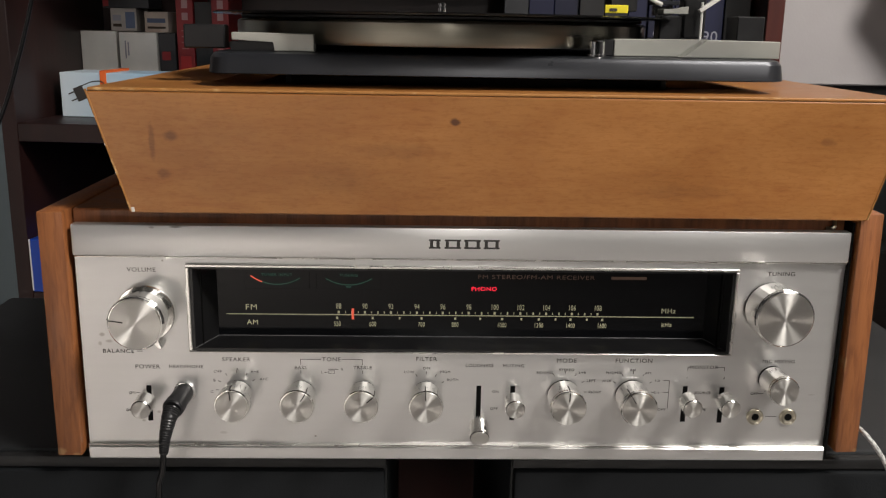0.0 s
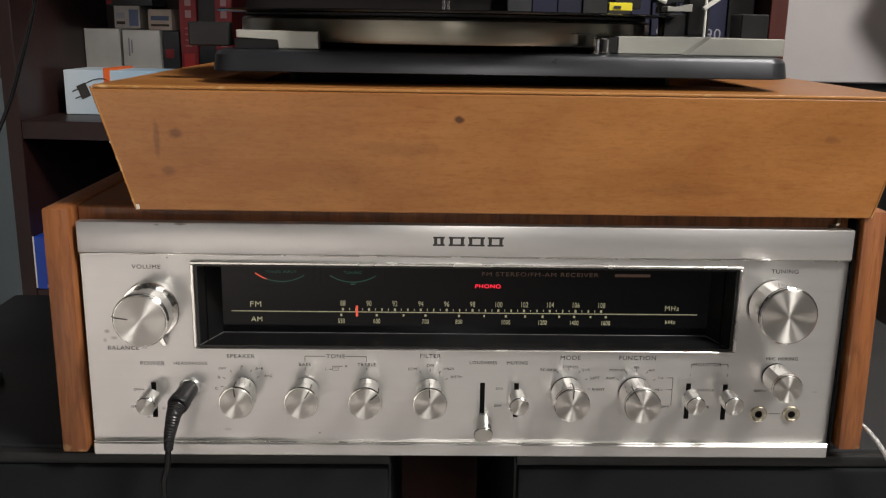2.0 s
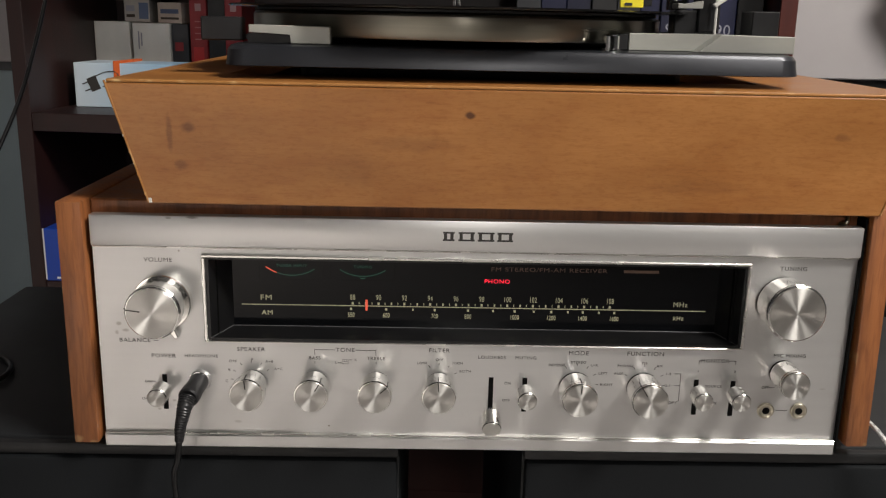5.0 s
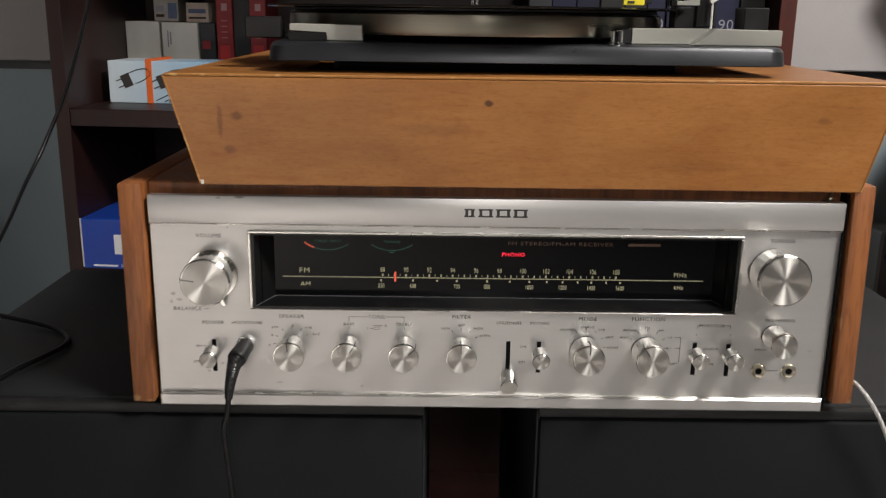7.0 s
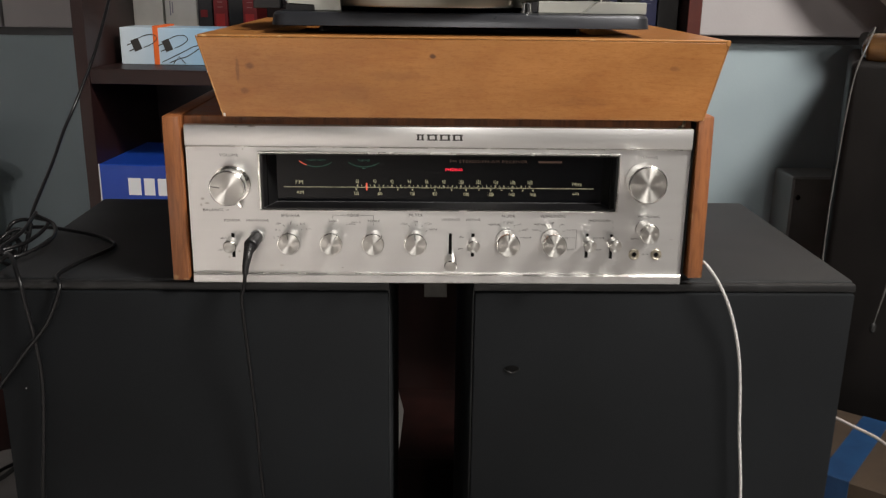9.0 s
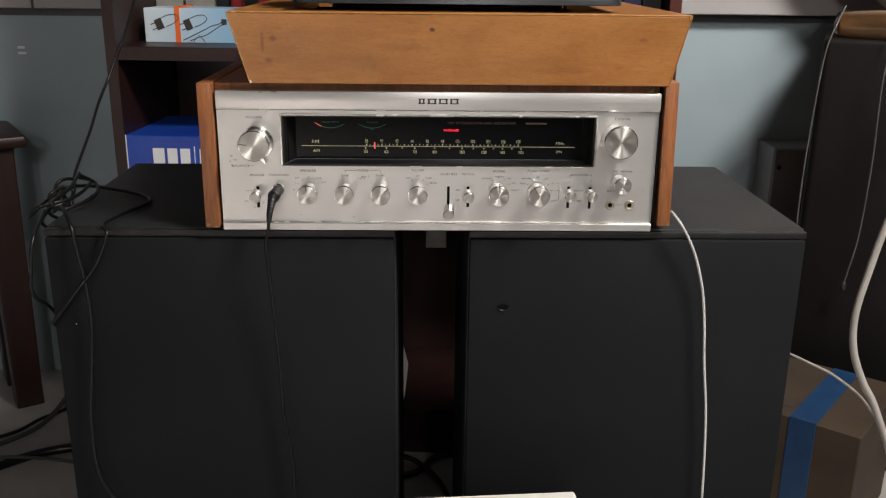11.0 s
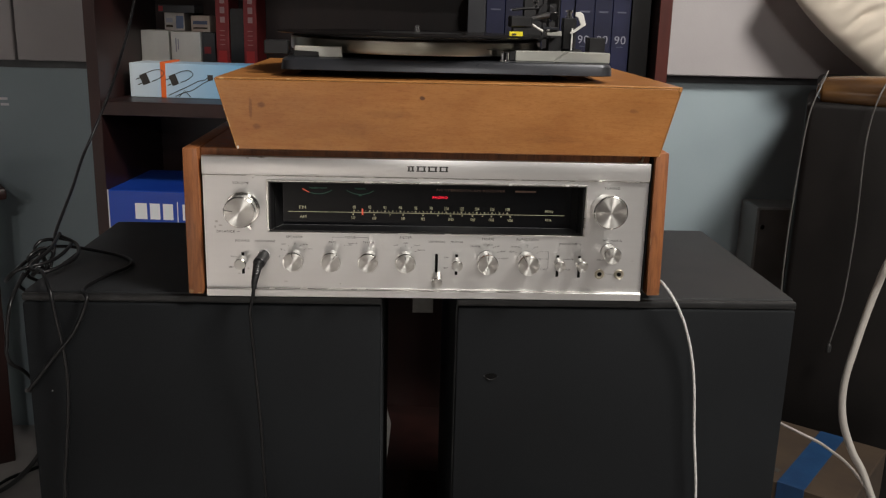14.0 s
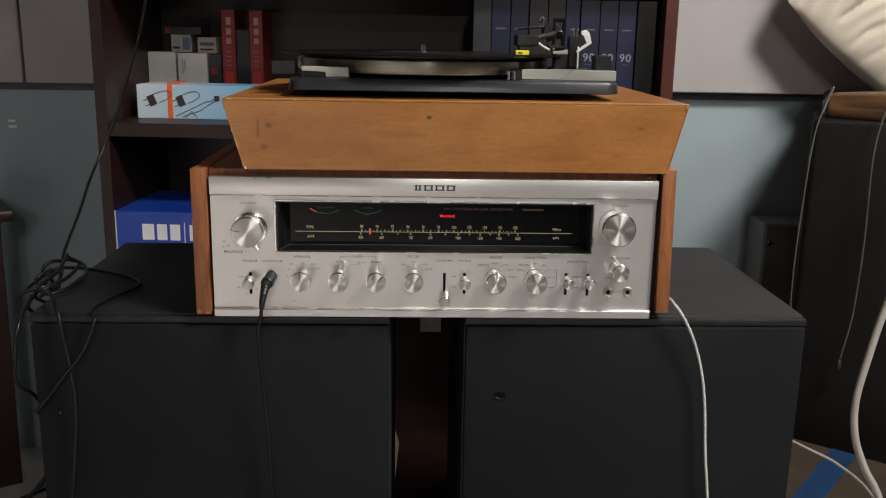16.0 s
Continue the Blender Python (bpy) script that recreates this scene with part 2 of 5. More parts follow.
NAVY_TAPE = mat("navy_tape_sleeve", (0.0045, 0.006, 0.024), 0.40, 0, (0.008, 0.010, 0.040), 12, per_object=0.35)
DARK_TAPE = mat("charcoal_tape_sleeve", (0.018, 0.019, 0.022), 0.35, 0, (0.032, 0.033, 0.037), 20)
PALE_PRINT = mat("pale_print", (0.26, 0.26, 0.30), 0.6)
FAINT_PRINT = mat("faint_print", (0.085, 0.09, 0.13), 0.6)
PINK_PRINT = mat("pale_pink_print", (0.42, 0.24, 0.24), 0.6)
BLUE_CARTON = mat("royal_blue_carton", (0.008, 0.040, 0.30), 0.35, 0, (0.012, 0.065, 0.40), 6, (1, 1, 1), spec=0.5)
WHITE_PRINT = mat("white_print", (0.75, 0.76, 0.78), 0.6)
# the floor box's shade is put into both colours; the brown also prints stripes
BROWN_CARD = mat("shaded_brown_card_and_print", (0.030, 0.018, 0.010), 0.8, 0, (0.048, 0.030, 0.016), 11, (1, 1, 1), 0.2, 90)
SHADED_BLUE_TAPE = mat("shaded_blue_masking_tape", (0.004, 0.028, 0.085), 0.55, 0, (0.007, 0.042, 0.115), 30, bump=0.3, bump_scale=120)
WALL_UPPER = mat("pale_grey_wall_panel", (0.355, 0.335, 0.338), 0.8, 0, (0.40, 0.38, 0.383), 5, bump=0.2, bump_scale=260)
WALL_LOWER = mat("blue_grey_wall_paint", (0.285, 0.355, 0.385), 0.7, 0, (0.32, 0.39, 0.42), 4, bump=0.15, bump_scale=180)
RAIL_DARK = mat("dark_rail", (0.05, 0.055, 0.06), 0.5, 0, (0.075, 0.08, 0.085), 20)
# dark on purpose: unseen walls and ceiling throw less light back
PLASTER_DARK = mat("dark_plaster_low_bounce", (0.075, 0.075, 0.078), 0.85, 0, (0.10, 0.10, 0.104), 3, bump=0.1)
FLOOR = mat("pale_vinyl_floor", (0.31, 0.29, 0.28), 0.5, 0, (0.40, 0.375, 0.36), 9, (1, 1, 1), 0.1, 90)
GREY_METAL = mat("grey_painted_metal", (0.20, 0.205, 0.20), 0.4, 0.1, (0.25, 0.255, 0.25), 12, bump=0.08)
LEATHER = mat("black_leatherette", (0.0055, 0.0048, 0.0046), 0.5, 0, (0.0090, 0.0078, 0.0073), 8, (1, 1, 1), 0.2, 320, spec=0.2)
BROWN_TOP = mat("glossy_brown_roll", (0.050, 0.024, 0.009), 0.24, 0, (0.13, 0.065, 0.022), 6, (1, 6, 6), 0.1, 60)
LINEN = mat("cream_linen", (0.55, 0.49, 0.41), 0.85, 0, (0.63, 0.57, 0.48), 7, bump=0.35, bump_scale=420)
CABLE_BLACK = mat("black_cable", (0.0055, 0.0055, 0.006), 0.30, 0, spec=0.4)
CABLE_WHITE = mat("white_cable", (0.38, 0.36, 0.33), 0.45, 0, (0.43, 0.41, 0.38), 25)
CABLE_GREY_PINK = mat("dull_pale_cable", (0.24, 0.215, 0.20), 0.5, 0, (0.30, 0.27, 0.25), 60)
CORD_WHITE = mat("white_braid", (0.66, 0.65, 0.63), 0.55)
CABLE_GREY = mat("thin_grey_wire", (0.055, 0.055, 0.055), 0.4)
WIRE_PALE = mat("pale_grey_wire", (0.075, 0.073, 0.07), 0.35, 0, (0.11, 0.107, 0.10), 60)
BRAID_DARK = mat("braid_dark_fleck", (0.20, 0.20, 0.21), 0.7)


# ---- building helpers ----
def thing(name, m, label, category, group="", kind=""):
    ob = new(name)
    ob.empty_display_size = 0.05
    ob.matrix_world = m
    return tagged(ob, label, category, group, kind)


def part(name, bm, material, parent=None, label="", smooth=None):
    """Link a bmesh as one mesh under a thing or a part, in that thing's own space."""
    me = bpy.data.meshes.new(name)
    bmesh.ops.recalc_face_normals(bm, faces=bm.faces)
    bm.to_mesh(me)
    bm.free()
    me.materials.append(material)
    ob = new(name, me)
    if smooth:
        for p in me.polygons:
            p.use_smooth = True
        me.set_sharp_from_angle(angle=radians(smooth))
    if parent is not None:
        ob.parent = parent
    return tagged(ob, label)


def box(x0, x1, y0, y1, z0, z1, bevel=0.0, seg=1, bm=None):
    b = bm or bmesh.new()
    v = [b.verts.new((x, y, z)) for x in (x0, x1) for y in (y0, y1) for z in (z0, z1)]
    fs = [(0, 1, 3, 2), (4, 6, 7, 5), (0, 4, 5, 1), (2, 3, 7, 6), (0, 2, 6, 4), (1, 5, 7, 3)]
    made = [b.faces.new([v[i] for i in f]) for f in fs]
    if bevel:
        edges = list({e for f in made for e in f.edges})
        bmesh.ops.bevel(b, geom=edges, offset=bevel, segments=seg, profile=0.5, affect="EDGES")
    return b


def lathe(profile, n=32, m=None, bm=None, flutes=0, depth=0.0):
    """A turned body round z from (radius, z) pairs, closed at both ends."""
    b = bm or bmesh.new()
    rings = []
    for r, z in profile:
        ring = []
        for i in range(n):
            a = 2 * math.pi * i / n
            k = r - (depth if flutes and (i * flutes // n) % 2 else 0)
            p = Vector((k * math.cos(a), k * math.sin(a), z))
            ring.append(b.verts.new(m @ p if m else p))
        rings.append(ring)
    for r0, r1 in zip(rings, rings[1:]):
        for i in range(n):
            b.faces.new((r0[i], r0[(i + 1) % n], r1[(i + 1) % n], r1[i]))
    b.faces.new(rings[0][::-1])
    b.faces.new(rings[-1])
    return b


def spline(pts, steps=8):
    """A smooth line through the points."""
    p = [Vector(q) for q in pts]
    p = [2 * p[0] - p[1]] + p + [2 * p[-1] - p[-2]]
    out = []
    for i in range(1, len(p) - 2):
        for s in range(steps):
            t = s / steps
            a, b, c, d = p[i - 1], p[i], p[i + 1], p[i + 2]
            out.append(0.5 * ((2 * b) + (c - a) * t + (2 * a - 5 * b + 4 * c - d) * t * t + (3 * b - a - 3 * c + d) * t ** 3))
    out.append(p[-2])
    return out


def tube(pts, r, n=8, bm=None, steps=8, radii=None):
    b = bm or bmesh.new()
    line = spline(pts, steps) if steps else [Vector(q) for q in pts]
    up = Vector((0.13, 0.31, 0.94))
    rings = []
    for i, p in enumerate(line):
        d = (line[min(i + 1, len(line) - 1)] - line[max(i - 1, 0)]).normalized()
        s = d.cross(up)
        s = s.normalized() if s.length > 1e-4 else d.orthogonal().normalized()
        u = s.cross(d).normalized()
        up = u
        k = radii(i / (len(line) - 1)) if radii else r
        rings.append([b.verts.new(p + k * (math.cos(2 * math.pi * j / n) * s + math.sin(2 * math.pi * j / n) * u)) for j in range(n)])
    for r0, r1 in zip(rings, rings[1:]):
        for j in range(n):
            b.faces.new((r0[j], r0[(j + 1) % n], r1[(j + 1) % n], r1[j]))
    b.faces.new(rings[0][::-1])
    b.faces.new(rings[-1])
    return b


def prism(poly, y0, y1, bm=None, bevel=0.0):
    """An (x, z) outline drawn out along y."""
    b = bm or bmesh.new()
    f = [b.verts.new((x, y0, z)) for x, z in poly]
    g = [b.verts.new((x, y1, z)) for x, z in poly]
    b.faces.new(f)
    b.faces.new(g[::-1])
    n = len(poly)
    for i in range(n):
        b.faces.new((f[i], g[i], g[(i + 1) % n], f[(i + 1) % n]))
    if bevel:
        bmesh.ops.bevel(b, geom=list(b.edges), offset=bevel, segments=1, affect="EDGES")
    return b


def flat(poly, y, bm=None):
    b = bm or bmesh.new()
    b.faces.new([b.verts.new((x, y, z)) for x, z in poly])
    return b


def bar(x0, x1, z0, z1, y, bm=None, t=0.00015):
    return box(x0, x1, y - t, y, z0, z1, bm=bm)


def lettering(text, x, z, h, y, material, parent, align="CENTER", wide=1.0, name="lettering", label=""):
    """Words in the built-in font, h high, facing -y, as a thin mesh."""
    cu = bpy.data.curves.new(name, "FONT")
    cu.body, cu.size, cu.align_x, cu.align_y, cu.extrude = text, h / 0.70, align, "CENTER", 0.00008
    cu.space_character = 1.12
    tmp = bpy.data.objects.new("tmp_text", cu)
    scene.collection.objects.link(tmp)
    me = bpy.data.meshes.new_from_object(tmp)
    bpy.data.objects.remove(tmp)
    me.name = name
    me.transform(Matrix.Translation((x, y, z)) @ Euler((radians(90), 0, 0)).to_matrix().to_4x4() @ Matrix.Diagonal((wide, 1, 1, 1)))
    me.materials.clear()
    me.materials.append(material)
    ob = new(name, me)
    ob.parent = parent
    return tagged(ob, label)


FACE = pose(0, 0, 0, 90, 0, 0)      # turns +z towards -y


def slab_with_opening(x0, x1, z0, z1, y0, y1, hx0, hx1, hz0, hz1):
    """A plate in the xz plane, y0 front to y1 back, with a through opening."""
    b = bmesh.new()
    outer, inner = [(x0, z0), (x1, z0), (x1, z1), (x0, z1)], [(hx0, hz0), (hx1, hz0), (hx1, hz1), (hx0, hz1)]
    vo = [[b.verts.new((x, y, z)) for x, z in outer] for y in (y0, y1)]
    vi = [[b.verts.new((x, y, z)) for x, z in inner] for y in (y0, y1)]
    for i in range(4):
        j = (i + 1) % 4
        for k in (0, 1):
            b.faces.new((vo[k][i], vo[k][j], vi[k][j], vi[k][i]))
        b.faces.new((vo[0][i], vo[0][j], vo[1][j], vo[1][i]))
        b.faces.new((vi[0][i], vi[0][j], vi[1][j], vi[1][i]))
    return b


# ---- the room ----
def setting(name, bm, material, label, category):
    return tagged(part(name, bm, material), label, category, kind="structure")


WY = 0.95       # face of the back wall
setting("floor", box(-2.2, 2.4, -6.7, 1.2, -0.05, 0.0), FLOOR, "pale worn vinyl floor under the cables", "floor")
setting("wall_north", box(-2.2, 2.4, WY, WY + 0.12, 0.0, 0.757), WALL_LOWER, "blue-grey painted lower wall", "wall")
for k, (a, c) in enumerate(((-2.2, -0.7645), (-0.7595, 0.10), (0.105, 1.05), (1.055, 2.4))):
    setting("wall_panel_%d" % (k + 1), box(a, c, WY - 0.036, WY + 0.12, 0.772, 2.40, 0.002), WALL_UPPER, "pale grey upper wall panel above the rail", "wall panel")
setting("trim", box(-2.2, 2.4, WY - 0.006, WY + 0.12, 0.757, 0.772), RAIL_DARK, "dark recessed strip below the wall panels", "trim")
# unseen walls and ceiling close the room; their dark colour holds down bounce
setting("wall_west", box(-2.32, -2.2, -6.7, 1.07, 0.0, 2.40), PLASTER_DARK, "unseen side wall, kept dark to cut bounce", "wall")
setting("wall_east", box(2.4, 2.52, -6.7, 1.07, 0.0, 2.40), PLASTER_DARK, "unseen side wall, kept dark to cut bounce", "wall")
setting("wall_south", box(-2.32, 2.52, -6.82, -6.7, 0.0, 2.40), PLASTER_DARK, "unseen wall facing the hi-fi, kept dark to cut bounce", "wall")
setting("ceiling", box(-2.32, 2.52, -6.82, 1.07, 2.40, 2.46), PLASTER_DARK, "unseen ceiling, kept dark to cut bounce", "ceiling")


# unseen fittings, added where the lamps hang
def ceiling_light(x, y, sx, sy):
    t = thing("ceiling_light", pose(x, y, 2.40), "unseen white ceiling light fitting, added over a lamp", "light", "ceiling lights")
    part("frame", box(-sx / 2 - 0.03, sx / 2 + 0.03, -sy / 2 - 0.03, sy / 2 + 0.03, -0.05, -0.002, 0.006), WHITE_PLASTIC, t)
    part("diffuser", box(-sx / 2, sx / 2, -sy / 2, sy / 2, -0.062, -0.052, 0.004), WHITE_PLASTIC, t)
    return t


ceiling_light(1.0, -0.66, 0.5, 0.5)
ceiling_light(0.3, -3.7, 0.14, 0.06)
ceiling_light(0.2, -6.0, 0.16, 0.06)
ceiling_light(-1.45, -2.8, 0.9, 0.6)
ceiling_light(1.9, -1.9, 0.6, 0.4)


# ---- loudspeakers ----
def loudspeaker(x0, x1, label):
    w = x1 - x0
    t = thing("loudspeaker", pose((x0 + x1) / 2, 0.008, 0), label, "loudspeaker", "loudspeakers under the hi-fi")
    part("cabinet", box(-w / 2, w / 2, 0.010, 0.318, 0.012, TOP, 0.004, 2), BLACK_VINYL, t, smooth=40)
    part("front_panel", box(-w / 2 + 0.002, w / 2 - 0.002, 0.0, 0.0095, 0.014, TOP - 0.010, 0.003, 2), BLACK_FRONT, t, smooth=40)
    part("front_lip", box(-w / 2 + 0.001, w / 2 - 0.001, 0.002, 0.0095, TOP - 0.0095, TOP - 0.0015, 0.0022, 2), BLACK_EDGE, t, "scuffed upper edge", smooth=40)
    for sx in (-1, 1):
        for y in (0.04, 0.28):
            part("foot", lathe([(0.016, 0.0), (0.018, 0.003), (0.018, 0.0118)], 16, pose(sx * (w / 2 - 0.04), y, 0)), RUBBER, t)
    return t


sp_left = loudspeaker(-0.405, -0.043, "black vinyl-covered loudspeaker cabinet with scuffed edges")
sp_right = loudspeaker(0.031, 0.386, "black vinyl-covered loudspeaker cabinet with a small hole in its face")
part("hole", lathe([(0.0052, 0), (0.0052, 0.0012), (0.0040, 0.0013)], 16, Matrix.Translation((-0.139, -0.0002, TOP - 0.084)) @ FACE @ Matrix.Diagonal((1.25, 0.55, 1, 1))), BLACK_SLOT, sp_right, "small dark hole")
part("hole_rim", tube([(-0.1465, -0.0006, TOP - 0.0845), (-0.139, -0.0008, TOP - 0.0885), (-0.1315, -0.0006, TOP - 0.0845)], 0.0007, 6), BLACK_EDGE, sp_right)
part("chip", lathe([(0.0007, 0), (0.0005, 0.0005)], 8, Matrix.Translation((-0.156, -0.0001, TOP - 0.105)) @ FACE), WHITE_PLASTIC, sp_left)


# ---- receiver ----
receiver = thing("receiver", pose(0, 0, TOP), "vintage silver-faced stereo receiver with walnut sides", "receiver")
PY = 0.006      # face of the front plate
SY = 0.0028     # face of the upper strip
for xa, xb in ((-0.2355, -0.2212), (0.2225, 0.2358)):
    side = part("side_panel", box(xa, xb, 0.0, 0.33, 0.0035, 0.1490, 0.0012, 2), WALNUT, receiver, "worn walnut side panel", smooth=40)
    if xa > 0:      # this one leans in a little at the top
        side.matrix_local = pose(0.0017, 0, 0, 0, -1.0, 0) @ pose(-0.0005, 0, 0)
part("top_panel", box(-0.2212, 0.2212, 0.014, 0.33, 0.138, 0.1482, 0.001), WALNUT, receiver, "walnut top panel")
# black strip standing in for shade on the right side panel's inner face
part("shade_strip", box(0.2187, 0.2198, 0.0030, 0.0395, 0.002, 0.1470), BLACK_SLOT, receiver)
part("chassis", box(-0.2205, 0.2205, 0.040, 0.325, 0.006, 0.1375), BLACK_PLASTIC, receiver)
for x in (-0.18, 0.18):
    for y in (0.05, 0.29):
        part("foot", lathe([(0.013, 0.0), (0.015, 0.002), (0.015, 0.0058)], 16, pose(x, y, 0)), RUBBER, receiver)
part("faceplate", slab_with_opening(-0.2185, 0.2185, 0.0095, 0.1232, PY, PY + 0.004, -0.1545, 0.1545, 0.0672, 0.1178), ALU_FACE, receiver, "brushed aluminium front plate")
part("backing", slab_with_opening(-0.2205, 0.2185, 0.004, 0.1375, PY + 0.0045, 0.0398, -0.1500, 0.1500, 0.066, 0.1155), BLACK_SLOT, receiver)
part("upper_strip", box(-0.2185, 0.2185, SY, PY + 0.004, 0.1237, 0.1415, 0.0007, 2), ALU_STRIP, receiver, "brushed aluminium upper strip", smooth=40)
part("lower_lip", prism([(-0.2185, 0.0006), (0.2185, 0.0006), (0.2185, 0.0085), (-0.2185, 0.0085)], SY, PY + 0.004, bevel=0.0007), ALU, receiver, "aluminium lower lip")
part("highlight_rib", box(-0.2185, 0.2185, SY + 0.0004, PY + 0.003, 0.0087, 0.0096, 0.0003), ALU_TRIM, receiver)
part("seam_rib", box(-0.2185, 0.2185, SY + 0.0012, PY + 0.003, 0.1226, 0.1234, 0.0003), ALU_TRIM, receiver)

# window of the dial: a bright frame, a sunken black bezel and the glass
wf = bmesh.new()
for a in ((-0.1572, 0.1572, 0.1172, 0.1190), (-0.1572, 0.1572, 0.0668, 0.0675), (-0.1572, -0.1552, 0.0676, 0.1171), (0.1556, 0.1572, 0.0676, 0.1171)):
    box(a[0], a[1], PY - 0.0022, PY - 0.0001, a[2], a[3], 0.0004, bm=wf)
part("window_frame", wf, ALU_TRIM, receiver, "bright aluminium window frame")
bz = bmesh.new()
ring = [[bz.verts.new(p) for p in q] for q in (
    [(-0.1551, PY - 0.001, 0.0676), (0.1555, PY - 0.001, 0.0676), (0.1555, PY - 0.001, 0.1171), (-0.1551, PY - 0.001, 0.1171)],
    [(-0.1535, PY - 0.001, 0.0690), (0.1538, PY - 0.001, 0.0690), (0.1538, PY - 0.001, 0.1160), (-0.1535, PY - 0.001, 0.1160)],
    [(-0.1440, 0.0235, 0.0705), (0.1455, 0.0235, 0.0705), (0.1455, 0.0235, 0.1140), (-0.1440, 0.0235, 0.1140)])]
for r0, r1 in zip(ring, ring[1:]):
    for i in range(4):
        bz.faces.new((r0[i], r0[(i + 1) % 4], r1[(i + 1) % 4], r1[i]))
bezel = part("bezel", bz, BEZEL, receiver, "sunken black plastic bezel")
# thin pale line where the bezel meets the glass and at its lower corners
be = tube([(-0.1440, 0.0232, 0.0706), (0.1455, 0.0232, 0.0706)], 0.00022, 6, steps=0)
tube([(-0.1535, PY - 0.0011, 0.0690), (-0.1440, 0.0232, 0.0706)], 0.0002, 6, be, steps=0)
tube([(0.1538, PY - 0.0011, 0.0690), (0.1455, 0.0232, 0.0706)], 0.0002, 6, be, steps=0)
part("bezel_edge", be, BEZEL_EDGE, bezel, "pale line along the bezel's inner edge")
dial = part("dial", box(-0.146, 0.147, 0.0236, 0.0260, 0.069, 0.1155), BLACK_GLOSS, receiver, "black dial glass with a lit scale")
DY = 0.0234
part("scale_line", bar(-0.139, 0.139, 0.0836, 0.0841, DY), DIAL_INK, dial)
FMX = [-0.0730 + 0.0077 * i for i in range(21)]
for i, x in enumerate(FMX):
    w = 0.0006 if i % 2 == 0 else 0.0004
    part("tick_mark", bar(x - w, x + w, 0.0846, 0.0862, DY), DIAL_INK, dial)
    if i < 20:
        part("tick_mark", bar(x + 0.00385 - 0.0002, x + 0.00385 + 0.0002, 0.0848, 0.0861, DY), DIAL_INK, dial)
for k in range(11):
    lettering(str(88 + 2 * k), -0.0730 + 0.0154 * k, 0.0890, 0.0033, DY, DIAL_INK, dial, wide=0.62, name="numeral")
AMX = ((550, -0.0740), (600, -0.0530), (700, -0.0240), (800, -0.0040), (1000, 0.0240), (1200, 0.0460), (1400, 0.0650), (1600, 0.0840))
for v, x in AMX:
    lettering(str(v), x, 0.0780, 0.0029, DY, DIAL_INK, dial, wide=0.62, name="numeral")
    part("tick_mark", bar(x - 0.0006, x + 0.0006, 0.0812, 0.0826, DY), DIAL_INK, dial)
for x in (-0.0370, 0.0110, 0.0355, 0.0560, 0.0748):
    part("tick_mark", bar(x - 0.0005, x + 0.0005, 0.0813, 0.0826, DY), DIAL_INK, dial)
lettering("FM", -0.1245, 0.0880, 0.0034, DY, DIAL_INK, dial, wide=1.15)
lettering("AM", -0.1240, 0.0787, 0.0029, DY, DIAL_INK, dial, wide=1.1)
lettering("MHz", 0.1235, 0.0876, 0.0030, DY, DIAL_INK, dial, wide=1.0)
lettering("kHz", 0.1230, 0.0790, 0.0025, DY, DIAL_INK, dial, wide=1.0)
lettering("FM STEREO/FM-AM RECEIVER", 0.0435, 0.1078, 0.0024, DY, DIAL_DIM, dial, wide=1.42)
part("model_mark", bar(0.088, 0.109, 0.1070, 0.1087, DY), DIAL_DIM, dial, "dim unreadable model mark")
lettering("PHONO", 0.0128, 0.1003, 0.0024, DY, DIAL_RED, dial, wide=1.15, label="red lit function word")
part("pointer", box(-0.0654, -0.0640, DY - 0.0012, DY - 0.0003, 0.0812, 0.0880, 0.0003), POINTER, receiver, "red tuning pointer")


def arc(cx, z_edge, z_low, half, a0=-1.0, a1=1.0, t=0.0005, y=DY):
    """A hanging arc through its two ends and its lowest point, as a thin band."""
    s = z_edge - z_low
    r = (half * half + s * s) / (2 * s)
    top = math.asin(min(1, half / r))
    b = bmesh.new()
    n, prev = 20, None
    for i in range(n + 1):
        a = top * (a0 + (a1 - a0) * i / n)
        ring = [b.verts.new((cx + k * math.sin(a), y, z_low + r - k * math.cos(a))) for k in (r - t, r + t)]
        if prev:
            b.faces.new((prev[0], ring[0], ring[1], prev[1]))
        prev = ring
    return b


for cx, words in ((-0.109, "TUNER INPUT"), (-0.067, "TUNING")):
    meter = part("meter", box(cx - 0.019, cx + 0.019, 0.02352, 0.0239, 0.0995, 0.1120, 0.0001), BLACK_GLOSS, receiver, "green lit signal meter")
    part("scale_arc", arc(cx, 0.1062, 0.1022, 0.0135, t=0.00030, y=DY - 0.0001), METER_GREEN, meter)
    lettering(words, cx, 0.1080, 0.0016, DY - 0.0001, METER_GREEN, meter, wide=1.15)
    if cx < -0.1:
        part("needle", arc(cx, 0.1062, 0.1022, 0.0135, -1.15, -0.62, 0.00035, DY - 0.0003), POINTER, meter, "red meter needle")
    else:
        part("needle", bar(cx - 0.0015, cx + 0.0015, 0.1007, 0.1013, DY - 0.0001), METER_GREEN, meter)

# maker's mark as four plain dark shapes
for x, w in ((-0.0205, 0.0066), (-0.0117, 0.0092), (-0.0008, 0.0094), (0.0102, 0.0090)):
    b = bmesh.new()
    bar(x, x + w, 0.1298, 0.1308, SY, b)
    bar(x, x + w, 0.1341, 0.1351, SY, b)
    bar(x + 0.0006, x + 0.0024, 0.1308, 0.1341, SY, b)
    bar(x + w - 0.0024, x + w - 0.0006, 0.1308, 0.1341, SY, b)
    part("maker_mark", b, INK, receiver)


